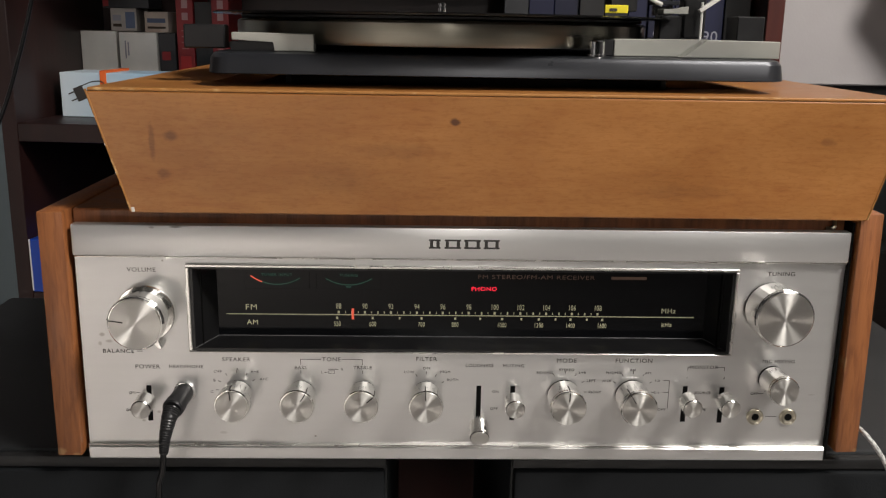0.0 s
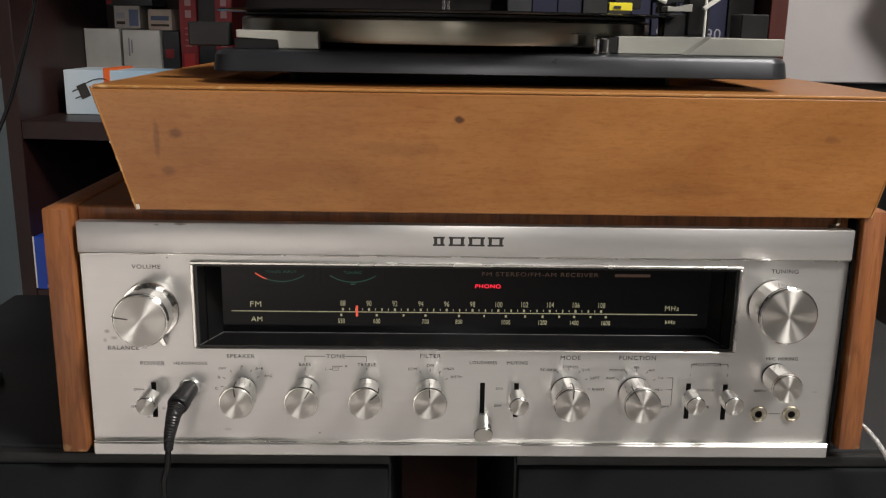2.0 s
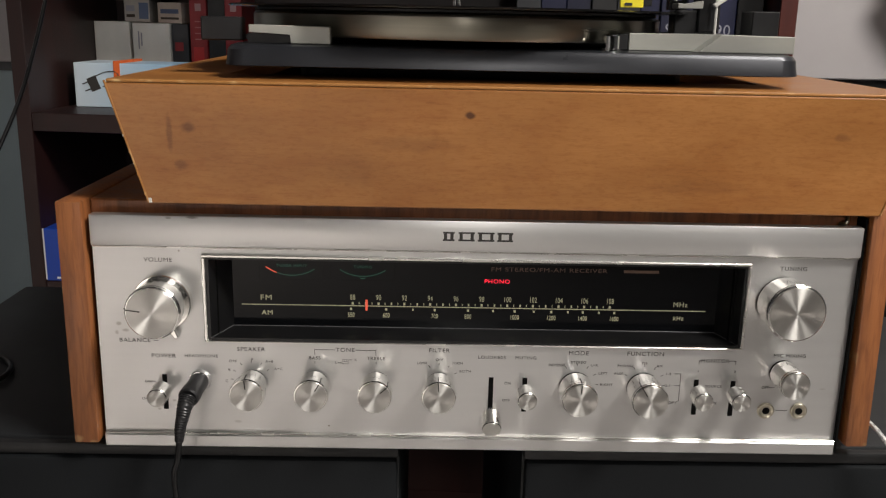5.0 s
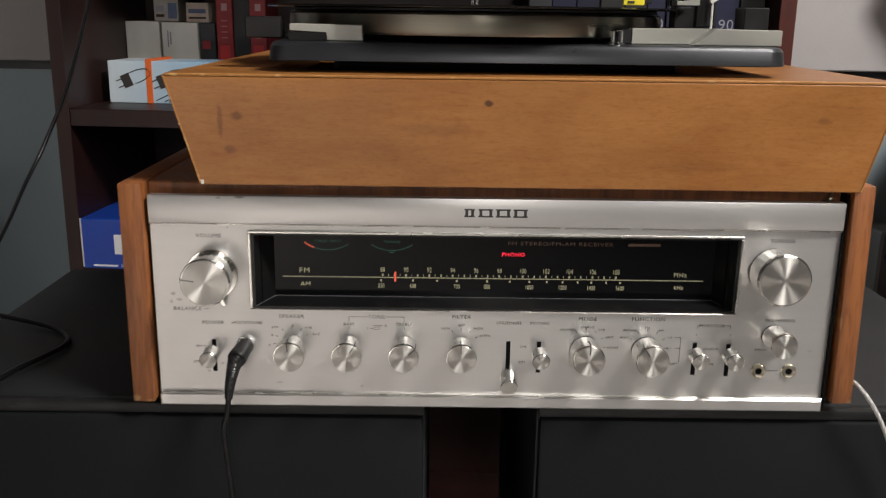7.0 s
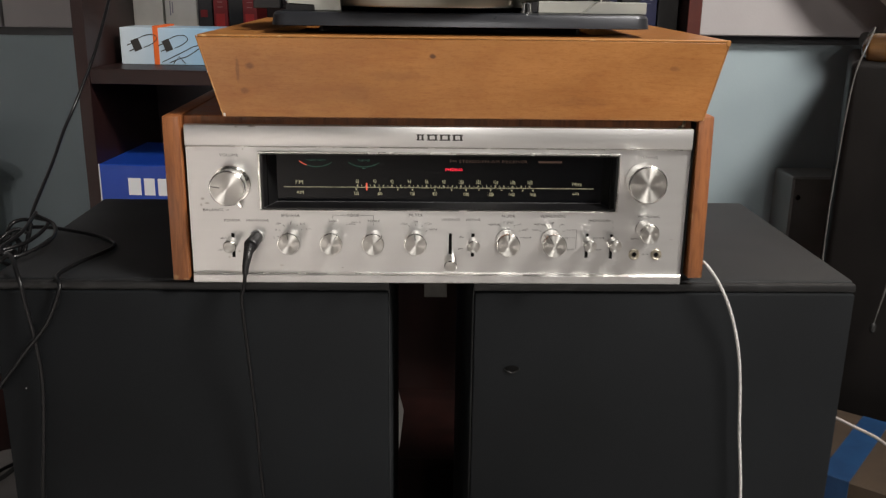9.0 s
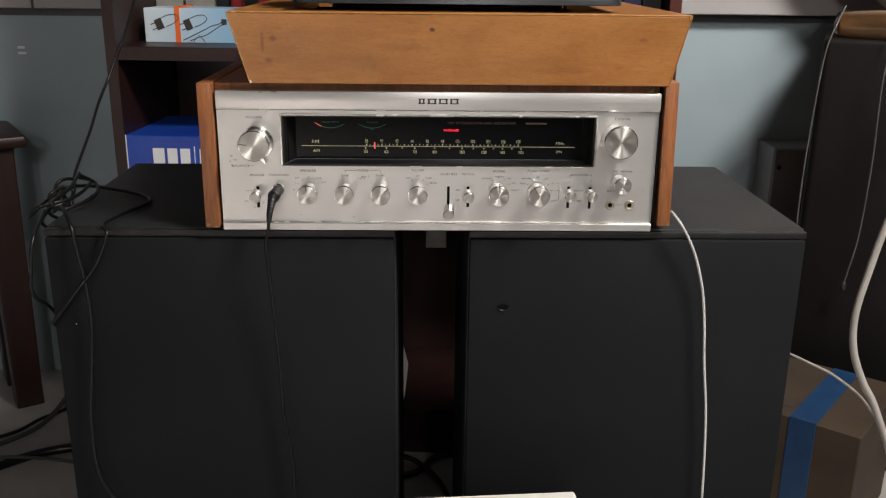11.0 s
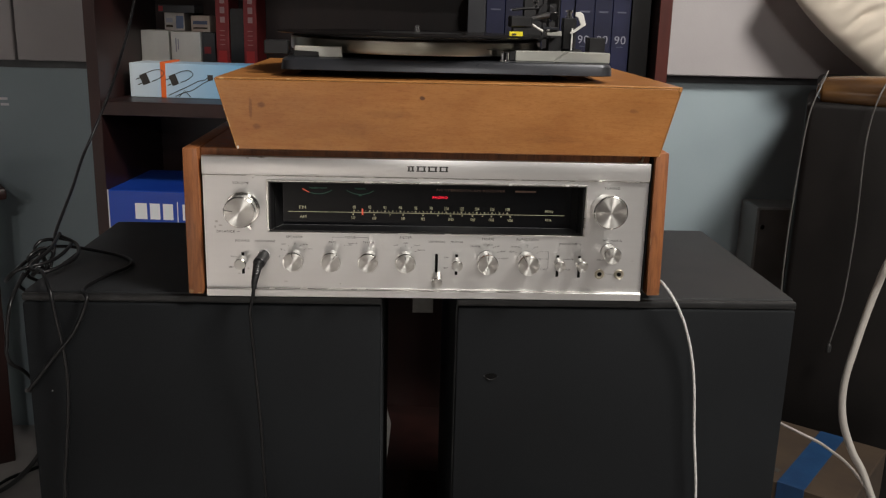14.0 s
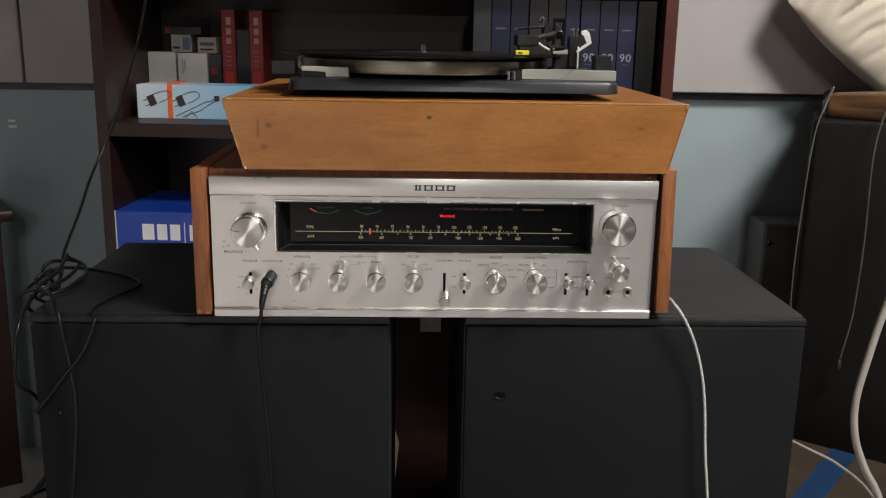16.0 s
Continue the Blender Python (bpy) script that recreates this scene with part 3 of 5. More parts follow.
def mark(bars):
    for x0, x1, z0, z1 in bars:
        part("printed_line", bar(x0, x1, z0, z1, PY), INK, receiver)


def ray_marks(cx, cz, r0, r1, degs):
    for d in degs:
        a = radians(d)
        s, c = math.sin(a), math.cos(a)
        px, pz = c * 0.00018, -s * 0.00018
        q = [(cx + r0 * s + px, cz + r0 * c + pz), (cx + r1 * s + px, cz + r1 * c + pz), (cx + r1 * s - px, cz + r1 * c - pz), (cx + r0 * s - px, cz + r0 * c - pz)]
        part("printed_line", flat(q, PY - 0.0001), INK, receiver)


def word(text, x, z, h=0.0019, wide=1.12, align="CENTER"):
    return lettering(text, x, z, h, PY - 0.0001, INK, receiver, align, wide)


KZ = 0.0430     # axis of the row of small knobs
for text, x, z, h in (("VOLUME", -0.182, 0.1150, 0.0024), ("BALANCE", -0.198, 0.0664, 0.0024), ("POWER", -0.182, 0.0570, 0.0024), ("HEADPHONE", -0.160, 0.0572, 0.0019),
                      ("SPEAKER", -0.131, 0.0618, 0.0024), ("TONE", -0.076, 0.0622, 0.0024), ("BASS", -0.094, 0.0570, 0.0019), ("TREBLE", -0.058, 0.0572, 0.0019),
                      ("FILTER", -0.021, 0.0628, 0.0024), ("LOUDNESS", 0.010, 0.0590, 0.0019), ("MUTING", 0.030, 0.0590, 0.0019), ("MODE", 0.061, 0.0624, 0.0025),
                      ("FUNCTION", 0.1005, 0.0626, 0.0025), ("MONITOR", 0.1420, 0.0588, 0.0021), ("MIC MIXING", 0.1860, 0.0628, 0.0020), ("TUNING", 0.1820, 0.1160, 0.0024),
                      ("ON", -0.1918, 0.0408, 0.0015), ("OFF", -0.1938, 0.0300, 0.0015), ("OFF", -0.1418, 0.0543, 0.0015), ("A", -0.1305, 0.0557, 0.0015), ("A+B", -0.1205, 0.0543, 0.0015),
                      ("B", -0.1440, 0.0488, 0.0015), ("A+C", -0.1153, 0.0498, 0.0015), ("C", -0.1457, 0.0418, 0.0015), ("L", -0.0816, 0.0543, 0.0014), ("R", -0.0700, 0.0562, 0.0014),
                      ("LOW", -0.0310, 0.0548, 0.0015), ("OFF", -0.0208, 0.0570, 0.0015), ("HIGH", -0.0100, 0.0550, 0.0015), ("BOTH", -0.0055, 0.0500, 0.0015), ("ON", 0.0198, 0.0428, 0.0015),
                      ("OFF", 0.0192, 0.0320, 0.0015), ("REVERSE", 0.0485, 0.0548, 0.0015), ("STEREO", 0.0612, 0.0567, 0.0015), ("L+R", 0.0706, 0.0550, 0.0015), ("LEFT", 0.0760, 0.0500, 0.0015),
                      ("RIGHT", 0.0785, 0.0428, 0.0015), ("PHONO", 0.0890, 0.0550, 0.0015), ("FM", 0.1003, 0.0567, 0.0015), ("AM", 0.1093, 0.0550, 0.0015), ("AUX", 0.0852, 0.0500, 0.0015),
                      ("1-2", 0.1150, 0.0503, 0.0014), ("2-1", 0.1152, 0.0428, 0.0014), ("COPY", 0.1180, 0.0320, 0.0015), ("1", 0.1325, 0.0523, 0.0014), ("2", 0.1545, 0.0523, 0.0014),
                      ("SOURCE", 0.1425, 0.0428, 0.0015), ("TAPE", 0.1425, 0.0320, 0.0015), ("OFF", 0.1735, 0.0425, 0.0015)):
    word(text, x, z, h)
mark([(-0.0940, -0.0820, 0.0621, 0.0624), (-0.0940, -0.0937, 0.0590, 0.0621), (-0.0700, -0.0580, 0.0621, 0.0624), (-0.0583, -0.0580, 0.0590, 0.0621),
      (-0.0940, -0.0937, 0.0535, 0.0553), (-0.0581, -0.0578, 0.0535, 0.0553)])
mark([(-0.0802, -0.0783, 0.0541, 0.0544), (-0.0742, -0.0720, 0.0560, 0.0563), (-0.0780, -0.0742, 0.0536, 0.0538), (-0.0780, -0.0742, 0.0551, 0.0553), (-0.0780, -0.0778, 0.0536, 0.0553),
      (-0.0744, -0.0742, 0.0536, 0.0553), (-0.0780, -0.0742, 0.0560, 0.0563)])
mark([(0.1325, 0.1355, 0.0588, 0.0591), (0.1325, 0.1328, 0.0568, 0.0588), (0.1490, 0.1545, 0.0588, 0.0591), (0.1542, 0.1545, 0.0568, 0.0588)])
mark([(0.1187, 0.1225, 0.0503, 0.0506), (0.1222, 0.1225, 0.0330, 0.0503), (0.1190, 0.1225, 0.0428, 0.0431)])
mark([(0.1815, 0.1885, 0.0279, 0.0282), (-0.1872, -0.1842, 0.0663, 0.0666), (-0.1895, -0.1875, 0.0408, 0.0411), (0.1755, 0.1790, 0.0424, 0.0427)])
ray_marks(-0.131, KZ, 0.0105, 0.0122, (-90, -62, -32, 0, 30, 58))
ray_marks(-0.021, KZ, 0.0105, 0.0122, (-30, 0, 30, 60))
ray_marks(0.0605, KZ, 0.0115, 0.0132, (-32, 0, 30, 60, 90))
ray_marks(0.1005, KZ, 0.0115, 0.0132, (-60, -30, 0, 30, 60, 90))


def knob(name, x, z, r, length, point, label, skirt=0.0, base=0.97):
    """A faceted aluminium knob with a spun cap and a black index line; point: degrees clockwise from up, or None; base: the body's width behind the front ring."""
    sides, at = 26 if r > 0.012 else 20, Matrix.Translation((x, PY - 0.0003, z)) @ FACE
    if base < 0.9:      # a narrow faceted body behind a wider smooth front ring
        k = part(name, lathe([(r * base * 0.96, 0.0016), (r * base, 0.0020), (r * base, length * 0.52), (r * base * 0.985, length * 0.54)], sides, at), KNOB_SIDE, receiver, label, smooth=8)
        part("front_ring", lathe([(r * base * 0.97, length * 0.545), (r * 0.96, length * 0.58), (r, length * 0.64), (r * 0.985, length - 0.0012), (r * 0.95, length - 0.0004), (r * 0.80, length - 0.0002)], 48, at), KNOB_SIDE, k, "smooth turned front ring", smooth=20)
    else:               # facets from the plate to the front edge
        k = part(name, lathe([(r * 0.90, 0.0016), (r * 0.93, 0.0020), (r * 0.985, length - 0.0030), (r * 0.96, length - 0.0026), (r * 0.985, length - 0.0022), (r * 0.98, length - 0.0010), (r * 0.94, length - 0.0004), (r * 0.80, length - 0.0002)], sides, at), KNOB_SIDE, receiver, label, smooth=8)
    # added black ring imitates the contact shade between knob and plate
    part("contact_shade_ring", lathe([(r * base * 0.93, 0.0), (r * base * 0.93, 0.0015)], 32, at), BLACK_SLOT, k, "black ring standing in for contact shade")
    cap = part("cap", lathe([(r * 0.915, 0.0), (r * 0.915, 0.0004), (r * 0.90, 0.0007)], 48), KNOB_FACE, k, "spun aluminium cap", smooth=25)
    cap.matrix_local = Matrix.Translation((x, PY - 0.0003 - length + 0.0004, z)) @ FACE
    if point is not None:
        ln = part("index_line", box(-0.0003, 0.0003, -0.0004, 0.00005, r * 0.42, r * 0.92), INK, k)
        ln.matrix_local = Matrix.Translation((x, PY - length - 0.0006, z)) @ pose(0, 0, 0, 0, point, 0)
        s2 = part("index_line", box(-0.0003, 0.0003, -length * 0.36, 0, r * 0.95, r * 1.004), INK, k)
        s2.matrix_local = Matrix.Translation((x, PY - length * 0.62, z)) @ pose(0, 0, 0, 0, point, 0)
    if skirt:
        part("skirt", lathe([(skirt, 0.0), (skirt, 0.0045), (skirt * 0.97, 0.0052)], 48, Matrix.Translation((x, PY - 0.0002, z)) @ FACE), KNOB_SIDE, k, smooth=25)
    return k


vol = knob("knob", -0.1800, 0.0908, 0.0156, 0.0235, -82, "large volume knob", skirt=0.0166)
part("balance_tab", prism([(-0.1845, 0.0790), (-0.1745, 0.0775), (-0.1715, 0.0700), (-0.1735, 0.0690), (-0.1760, 0.0735)], PY - 0.0048, PY - 0.0006, bevel=0.0004), KNOB_SIDE, vol)
knob("knob", 0.1778, 0.0960, 0.0169, 0.0220, None, "large tuning knob")
for x, point, r, length in ((-0.1305, -6, 0.0100, 0.0200), (-0.0940, 32, 0.0100, 0.0198), (-0.0578, 48, 0.0100, 0.0198), (-0.0210, -3, 0.0100, 0.0198), (0.0600, 2, 0.0106, 0.0204), (0.1003, -32, 0.0108, 0.0210)):
    knob("knob", x, KZ - 0.0018, r, length, point, "small turned aluminium knob", base=0.86 if x < 0 else 0.97)
knob("knob", 0.1828, 0.0522, 0.0088, 0.0205, None, "small microphone mixing knob")


def lever(x, z0, z1, zk, tilt, label):
    """A slot with a toggle: a thin stem and a turned cylinder on it."""
    s = part("slot", prism([(x - 0.0014, z0), (x + 0.0014, z0), (x + 0.0014, z1), (x - 0.0014, z1)], PY - 0.0003, PY + 0.001), BLACK_SLOT, receiver, label)
    m = Matrix.Translation((x, PY, zk)) @ pose(0, 0, 0, 90 + tilt, 0, 0)
    part("stem", lathe([(0.0011, 0.0), (0.0011, 0.0085)], 10, m), CHROME, s)
    part("grip", lathe([(0.0048, 0.0062), (0.0056, 0.0068), (0.0056, 0.0172), (0.0052, 0.0177), (0.0042, 0.0178)], 32, m), KNOB_SIDE, s, smooth=25)
    cap = part("cap", lathe([(0.0053, 0.0), (0.0053, 0.0003), (0.0049, 0.0005)], 32), KNOB_FACE, s, "spun aluminium cap", smooth=25)
    cap.matrix_local = m @ Matrix.Translation((0, 0, 0.0177))
    return s


lever(-0.1820, 0.0235, 0.0455, 0.0392, 5, "power toggle switch")
lever(0.0300, 0.0250, 0.0465, 0.0402, 4, "muting toggle switch")
lever(0.1320, 0.0245, 0.0470, 0.0412, 4, "monitor toggle switch")
lever(0.1540, 0.0240, 0.0465, 0.0412, 4, "monitor toggle switch")
lo = lever(0.0100, 0.0130, 0.0465, 0.0270, 20, "loudness lever pushed down")
for x in (0.1752, 0.1950):
    j = part("jack", lathe([(0.0050, 0.0), (0.0050, 0.0010), (0.0044, 0.0014), (0.0038, 0.0013), (0.0032, 0.0009)], 28, Matrix.Translation((x, PY - 0.0001, 0.0280)) @ FACE), BRASS_RING, receiver, "microphone jack socket", smooth=30)
    part("opening", lathe([(0.0022, 0.0), (0.0022, 0.0010), (0.0020, 0.00105)], 24, Matrix.Translation((x, PY - 0.0001, 0.0280)) @ FACE), BLACK_SLOT, j)
part("ground_wire", tube([(0.2080, 0.012, 0.1418), (0.2100, 0.008, 0.1435), (0.2120, 0.012, 0.1470)], 0.0012, 6), BRASS_RING, receiver)

# grey paper tag hanging below the receiver between the loudspeakers
tag = tagged(part("paper_tag", box(-0.0120, 0.0120, 0.130, 0.1312, TOP - 0.0575, TOP + 0.0058, 0.0003), TAG_GREY), "grey paper tag stuck under the receiver", "tag")

# ---- headphone plug and its cable ----
hp = thing("headphone_cable", pose(-0.160, 0.0, TOP), "black headphone plug and cable plugged into the receiver", "cable")
mplug = Matrix.Translation((0.0, PY, 0.044)) @ pose(0, 0, 0, 100, 0, -8)
part("plug_collar", lathe([(0.0060, 0.0005), (0.0062, 0.0015), (0.0062, 0.0040), (0.0052, 0.0044)], 24, mplug), CHROME, hp, "chrome collar", smooth=30)
part("plug_body", lathe([(0.0052, 0.0040), (0.0055, 0.0050), (0.0055, 0.0160), (0.0060, 0.0165), (0.0060, 0.0215), (0.0052, 0.0225)], 24, mplug), BLACK_PLASTIC, hp, smooth=30)
tip = mplug @ Vector((0, 0, 0.0222))
rel = bmesh.new()
tube([tip, tip + Vector((-0.0008, -0.004, -0.003)), tip + Vector((-0.0020, -0.006, -0.009)), tip + Vector((-0.0035, -0.0065, -0.016)), tip + Vector((-0.0045, -0.006, -0.024))], 0.004, 14, rel, 10,
     radii=lambda f: 0.0050 - 0.0026 * f + (0.0002 if int(f * 36) % 2 else -0.0002))
part("strain_relief", rel, BLACK_PLASTIC, hp, "ribbed strain relief", smooth=40)
part("cord", tube([tip + Vector((-0.0043, -0.0062, -0.022)), tip + Vector((-0.0065, -0.004, -0.036)), (-0.012, -0.020, -0.010), (-0.0105, -0.012, -0.060), (-0.0070, -0.006, -0.135), (-0.0045, -0.004, -0.205), (0.003, -0.004, -0.270),
                   (0.003, -0.004, -0.360), (0.008, -0.010, -0.480), (0.02, -0.05, -0.590), (0.08, -0.12, -0.597)], 0.0017, 8), CABLE_BLACK, hp, smooth=60)

# ---- white braided cord ----
wc = thing("braided_cord", pose(0.25, 0, TOP), "white braided power cord hanging over the loudspeaker", "cord")
WPTS = [(-0.004, 0.20, 0.004), (-0.006, 0.10, 0.006), (-0.008, 0.03, 0.016), (-0.010, -0.002, 0.020), (0.002, -0.006, 0.003), (0.015, -0.004, -0.023), (0.0255, -0.003, -0.057), (0.0315, -0.003, -0.094), (0.0365, -0.003, -0.146),
        (0.0445, -0.003, -0.212), (0.050, -0.004, -0.320), (0.052, -0.008, -0.460), (0.06, -0.03, -0.580), (0.10, -0.08, -0.596)]
part("cord", tube(WPTS, 0.0014, 10), CORD_WHITE, wc, smooth=60)
flecks = bmesh.new()
wl = spline(WPTS, 60)
for i in range(0, len(wl) - 1, 2):
    a = i * 0.9
    d = (wl[i + 1] - wl[i]).normalized()
    s = d.orthogonal().normalized()
    u = d.cross(s)
    for sg in (1, -1):
        c = wl[i] + 0.00130 * (math.cos(sg * a) * s + math.sin(sg * a) * u)
        q = Matrix.Translation(c) @ d.to_track_quat("Z", "Y").to_matrix().to_4x4()
        lathe([(0.0003, -0.0006), (0.0003, 0.0006)], 4, q, flecks)
part("braid_pattern", flecks, BRAID_DARK, wc, "dark woven pattern")


# ---- turntable plinth ----
plinth = thing("turntable_plinth", pose(0.0195, 0, TOP + 0.1492), "worn orange-brown wooden turntable plinth with flared sides", "plinth")
PH = 0.0660
PB, PT = (-0.2025, 0.2045, -0.0010, 0.335), (-0.2200, 0.2190, -0.0085, 0.350)


def board(corners, t, name, material):
    """A board from four outer corners, thickened inwards along y or x."""
    b = bmesh.new()
    outer = [b.verts.new(c) for c in corners]
    inner = [b.verts.new(Vector(c) + Vector(t)) for c in corners]
    b.faces.new(outer)
    b.faces.new(inner[::-1])
    for i in range(4):
        b.faces.new((outer[i], outer[(i + 1) % 4], inner[(i + 1) % 4], inner[i]))
    bmesh.ops.bevel(b, geom=list(b.edges), offset=0.0006, segments=1, affect="EDGES")
    return part(name, b, material, plinth)


board([(PB[0], PB[2], 0), (PB[1], PB[2], 0), (PT[1], PT[2], PH), (PT[0], PT[2], PH)], (0, 0.014, 0), "front_board", VENEER_FRONT)
board([(PB[0], PB[3], 0), (PB[1], PB[3], 0), (PT[1], PT[3], PH), (PT[0], PT[3], PH)], (0, -0.014, 0), "back_board", VENEER)
board([(PB[0], PB[2] + 0.0142, 0), (PB[0], PB[3] - 0.0142, 0), (PT[0], PT[3] - 0.0142, PH), (PT[0], PT[2] + 0.0142, PH)], (0.014, 0, 0), "side_board", VENEER)
board([(PB[1], PB[2] + 0.0142, 0), (PB[1], PB[3] - 0.0142, 0), (PT[1], PT[3] - 0.0142, PH), (PT[1], PT[2] + 0.0142, PH)], (-0.014, 0, 0), "side_board", VENEER)
# top board with the opening for the deck
tb = slab_with_opening(PT[0] + 0.0006, PT[1] - 0.0006, PT[2] + 0.0030, PT[3] - 0.0008, -0.0016, 0.008, -0.168, 0.148, 0.055, 0.315)
bmesh.ops.transform(tb, matrix=Matrix.Translation((0, 0, PH + 0.0001)) @ Matrix(((1, 0, 0, 0), (0, 0, 1, 0), (0, -1, 0, 0), (0, 0, 0, 1))), verts=tb.verts)
part("top_board", tb, VENEER, plinth)
part("bottom_board", box(PB[0] + 0.016, PB[1] - 0.016, PB[2] + 0.016, PB[3] - 0.016, 0.001, 0.006), BLACK_SLOT, plinth)
# worn, paler edges
part("worn_top_edge", box(PT[0] + 0.001, PT[1] - 0.001, PT[2] - 0.0001, PT[2] + 0.0029, PH + 0.0002, PH + 0.0018, 0.0004), WORN_EDGE, plinth, "pale worn front edge")
for xb, xt in ((PB[0], PT[0]), (PB[1], PT[1])):
    part("worn_corner", tube([(xb, PB[2], 0.0005), (xt, PT[2], PH + 0.001)], 0.0006, 6, steps=0), WORN_EDGE, plinth, "chipped corner edge")

part("chip", box(PT[1] - 0.0035, PT[1] + 0.0002, PT[2] - 0.0004, PT[2] + 0.003, PH - 0.003, PH + 0.0020, 0.0006), WORN_EDGE, plinth, "chipped pale corner")
part("chip", box(PB[0] - 0.0004, PB[0] + 0.002, PB[2] - 0.0005, PB[2] + 0.002, 0.0003, 0.0035, 0.0005), WHITE_CARD, plinth, "pale chip at the foot")

rng = random.Random(7)
for i in range(11):     # small pale chips down the left corner
    k = rng.uniform(0.04, 0.97)
    px, py, s = PB[0] + (PT[0] - PB[0]) * k, PB[2] + (PT[2] - PB[2]) * k, rng.uniform(0.0003, 0.0007)
    part("chip", box(px - s, px + 0.6 * s, py - 0.0006, py + s, PH * k - s * rng.uniform(0.8, 2.2), PH * k + s, 0.0003), WORN_EDGE if i % 3 else WHITE_CARD, plinth)

# ---- turntable deck ----
deck = thing("turntable", pose(0.0195, 0, TOP + 0.2152), "black and silver automatic turntable with a record on it", "turntable")
# heights below are over the plinth's top
DB, DT = 0.0085, 0.0205


def rounded_rect(x0, x1, y0, y1, r, n=6):
    out = []
    for cx, cy, a0 in ((x1 - r, y0 + r, -90), (x1 - r, y1 - r, 0), (x0 + r, y1 - r, 90), (x0 + r, y0 + r, 180)):
        for i in range(n + 1):
            a = radians(a0 + 90 * i / n)
            out.append((cx + r * math.cos(a), cy + r * math.sin(a)))
    return out


def tray(levels):
    """Stacked outlines joined into one body: (outline, z)."""
    b = bmesh.new()
    rings = [[b.verts.new((x, y, z)) for x, y in poly] for poly, z in levels]
    for r0, r1 in zip(rings, rings[1:]):
        n = len(r0)
        for i in range(n):
            b.faces.new((r0[i], r0[(i + 1) % n], r1[(i + 1) % n], r1[i]))
    b.faces.new(rings[0][::-1])
    b.faces.new(rings[-1])
    return b


X0, X1, Y0, Y1 = -0.1625, 0.1575, 0.0120, 0.2950
part("deck_plate", tray([(rounded_rect(X0 + 0.002, X1 - 0.002, Y0 + 0.002, Y1 - 0.002, 0.012), DB), (rounded_rect(X0, X1, Y0, Y1, 0.012), DB + 0.0005),
                         (rounded_rect(X0 + 0.0010, X1 - 0.0010, Y0 + 0.0010, Y1 - 0.0010, 0.012), DT - 0.0030), (rounded_rect(X0 + 0.0025, X1 - 0.0025, Y0 + 0.0025, Y1 - 0.0025, 0.0115), DT - 0.0009), (rounded_rect(X0 + 0.0052, X1 - 0.0052, Y0 + 0.0052, Y1 - 0.0052, 0.010), DT)]),
     DECK_METAL, deck, "dark grey metal deck plate", smooth=30)
part("motor_pan", box(-0.13, 0.11, 0.085, 0.25, -0.045, DB - 0.0005, 0.004), BLACK_PLASTIC, deck)
for x in (-0.125, 0.075):
    for y in (0.095, 0.27):
        part("spring_post", lathe([(0.003, -0.058), (0.003, DB - 0.0006)], 12, pose(x, y, 0)), BLACK_PLASTIC, deck)
CX, CY = -0.0315, 0.140
part("platter", lathe([(0.118, DT + 0.0035), (0.1335, DT + 0.0042), (0.1345, DT + 0.006), (0.1345, DT + 0.0165), (0.1330, DT + 0.0180), (0.120, DT + 0.0182)], 96, pose(CX, CY, 0)), PLATTER_METAL, deck, "turned metal platter", smooth=30)
part("platter_mat", lathe([(0.131, DT + 0.0183), (0.132, DT + 0.0190), (0.132, DT + 0.0202), (0.131, DT + 0.0206)], 96, pose(CX, CY, 0)), RUBBER, deck, "black rubber mat", smooth=30)
part("record", lathe([(0.1490, DT + 0.0208), (0.1505, DT + 0.0214), (0.1490, DT + 0.0222), (0.05, DT + 0.0224)], 96, pose(CX, CY, 0)), RECORD, deck, "black record", smooth=30)
part("record_label", lathe([(0.050, DT + 0.02245), (0.050, DT + 0.0226)], 48, pose(CX, CY, 0)), BLACK_PLASTIC, deck)
part("spindle", lathe([(0.0027, DT + 0.0227), (0.0027, DT + 0.0270), (0.0022, DT + 0.0273), (0.0022, DT + 0.0285), (0.0027, DT + 0.0288), (0.0027, DT + 0.0300), (0.0016, DT + 0.0308)], 20, pose(CX, CY, 0)), CHROME, deck, smooth=30)
# pale metal trim and the controls along the front
part("trim_plate", prism([(-0.1260, DT + 0.0003), (-0.1040, DT + 0.0003), (-0.1044, DT + 0.0098), (-0.1490, DT + 0.0102), (-0.1490, DT + 0.0060), (-0.1260, DT + 0.0056)], 0.020, 0.030, bevel=0.0004), DECK_TRIM, deck, "pale metal trim")
part("control_block", box(-0.1500, -0.1262, 0.0225, 0.045, DT + 0.0003, DT + 0.0054), BLACK_PLASTIC, deck)
part("start_lever", box(-0.1825, -0.1590, 0.050, 0.064, DT + 0.0005, DT + 0.0140, 0.0008), BLACK_PLASTIC, deck, "black lever plate")
part("lever_arm", box(-0.1700, -0.1420, 0.0642, 0.068, DT + 0.0008, DT + 0.004, 0.0005), BLACK_PLASTIC, deck)
part("trim_plate", prism([(0.0640, DT + 0.0003), (0.1560, DT + 0.0003), (0.1550, DT + 0.0096), (0.1120, DT + 0.0102), (0.0640, DT + 0.0098)], 0.034, 0.046, bevel=0.0004), DECK_TRIM, deck, "pale metal trim")
part("trim_plate", prism([(0.1000, DT + 0.0003), (0.1545, DT + 0.0003), (0.1545, DT + 0.0098), (0.1130, DT + 0.0100)], 0.022, 0.0335, bevel=0.0004), DECK_TRIM, deck, "pale metal trim")
part("trim_end", box(0.0580, 0.0638, 0.034, 0.046, DT + 0.0003, DT + 0.0094, 0.0006), BLACK_PLASTIC, deck)
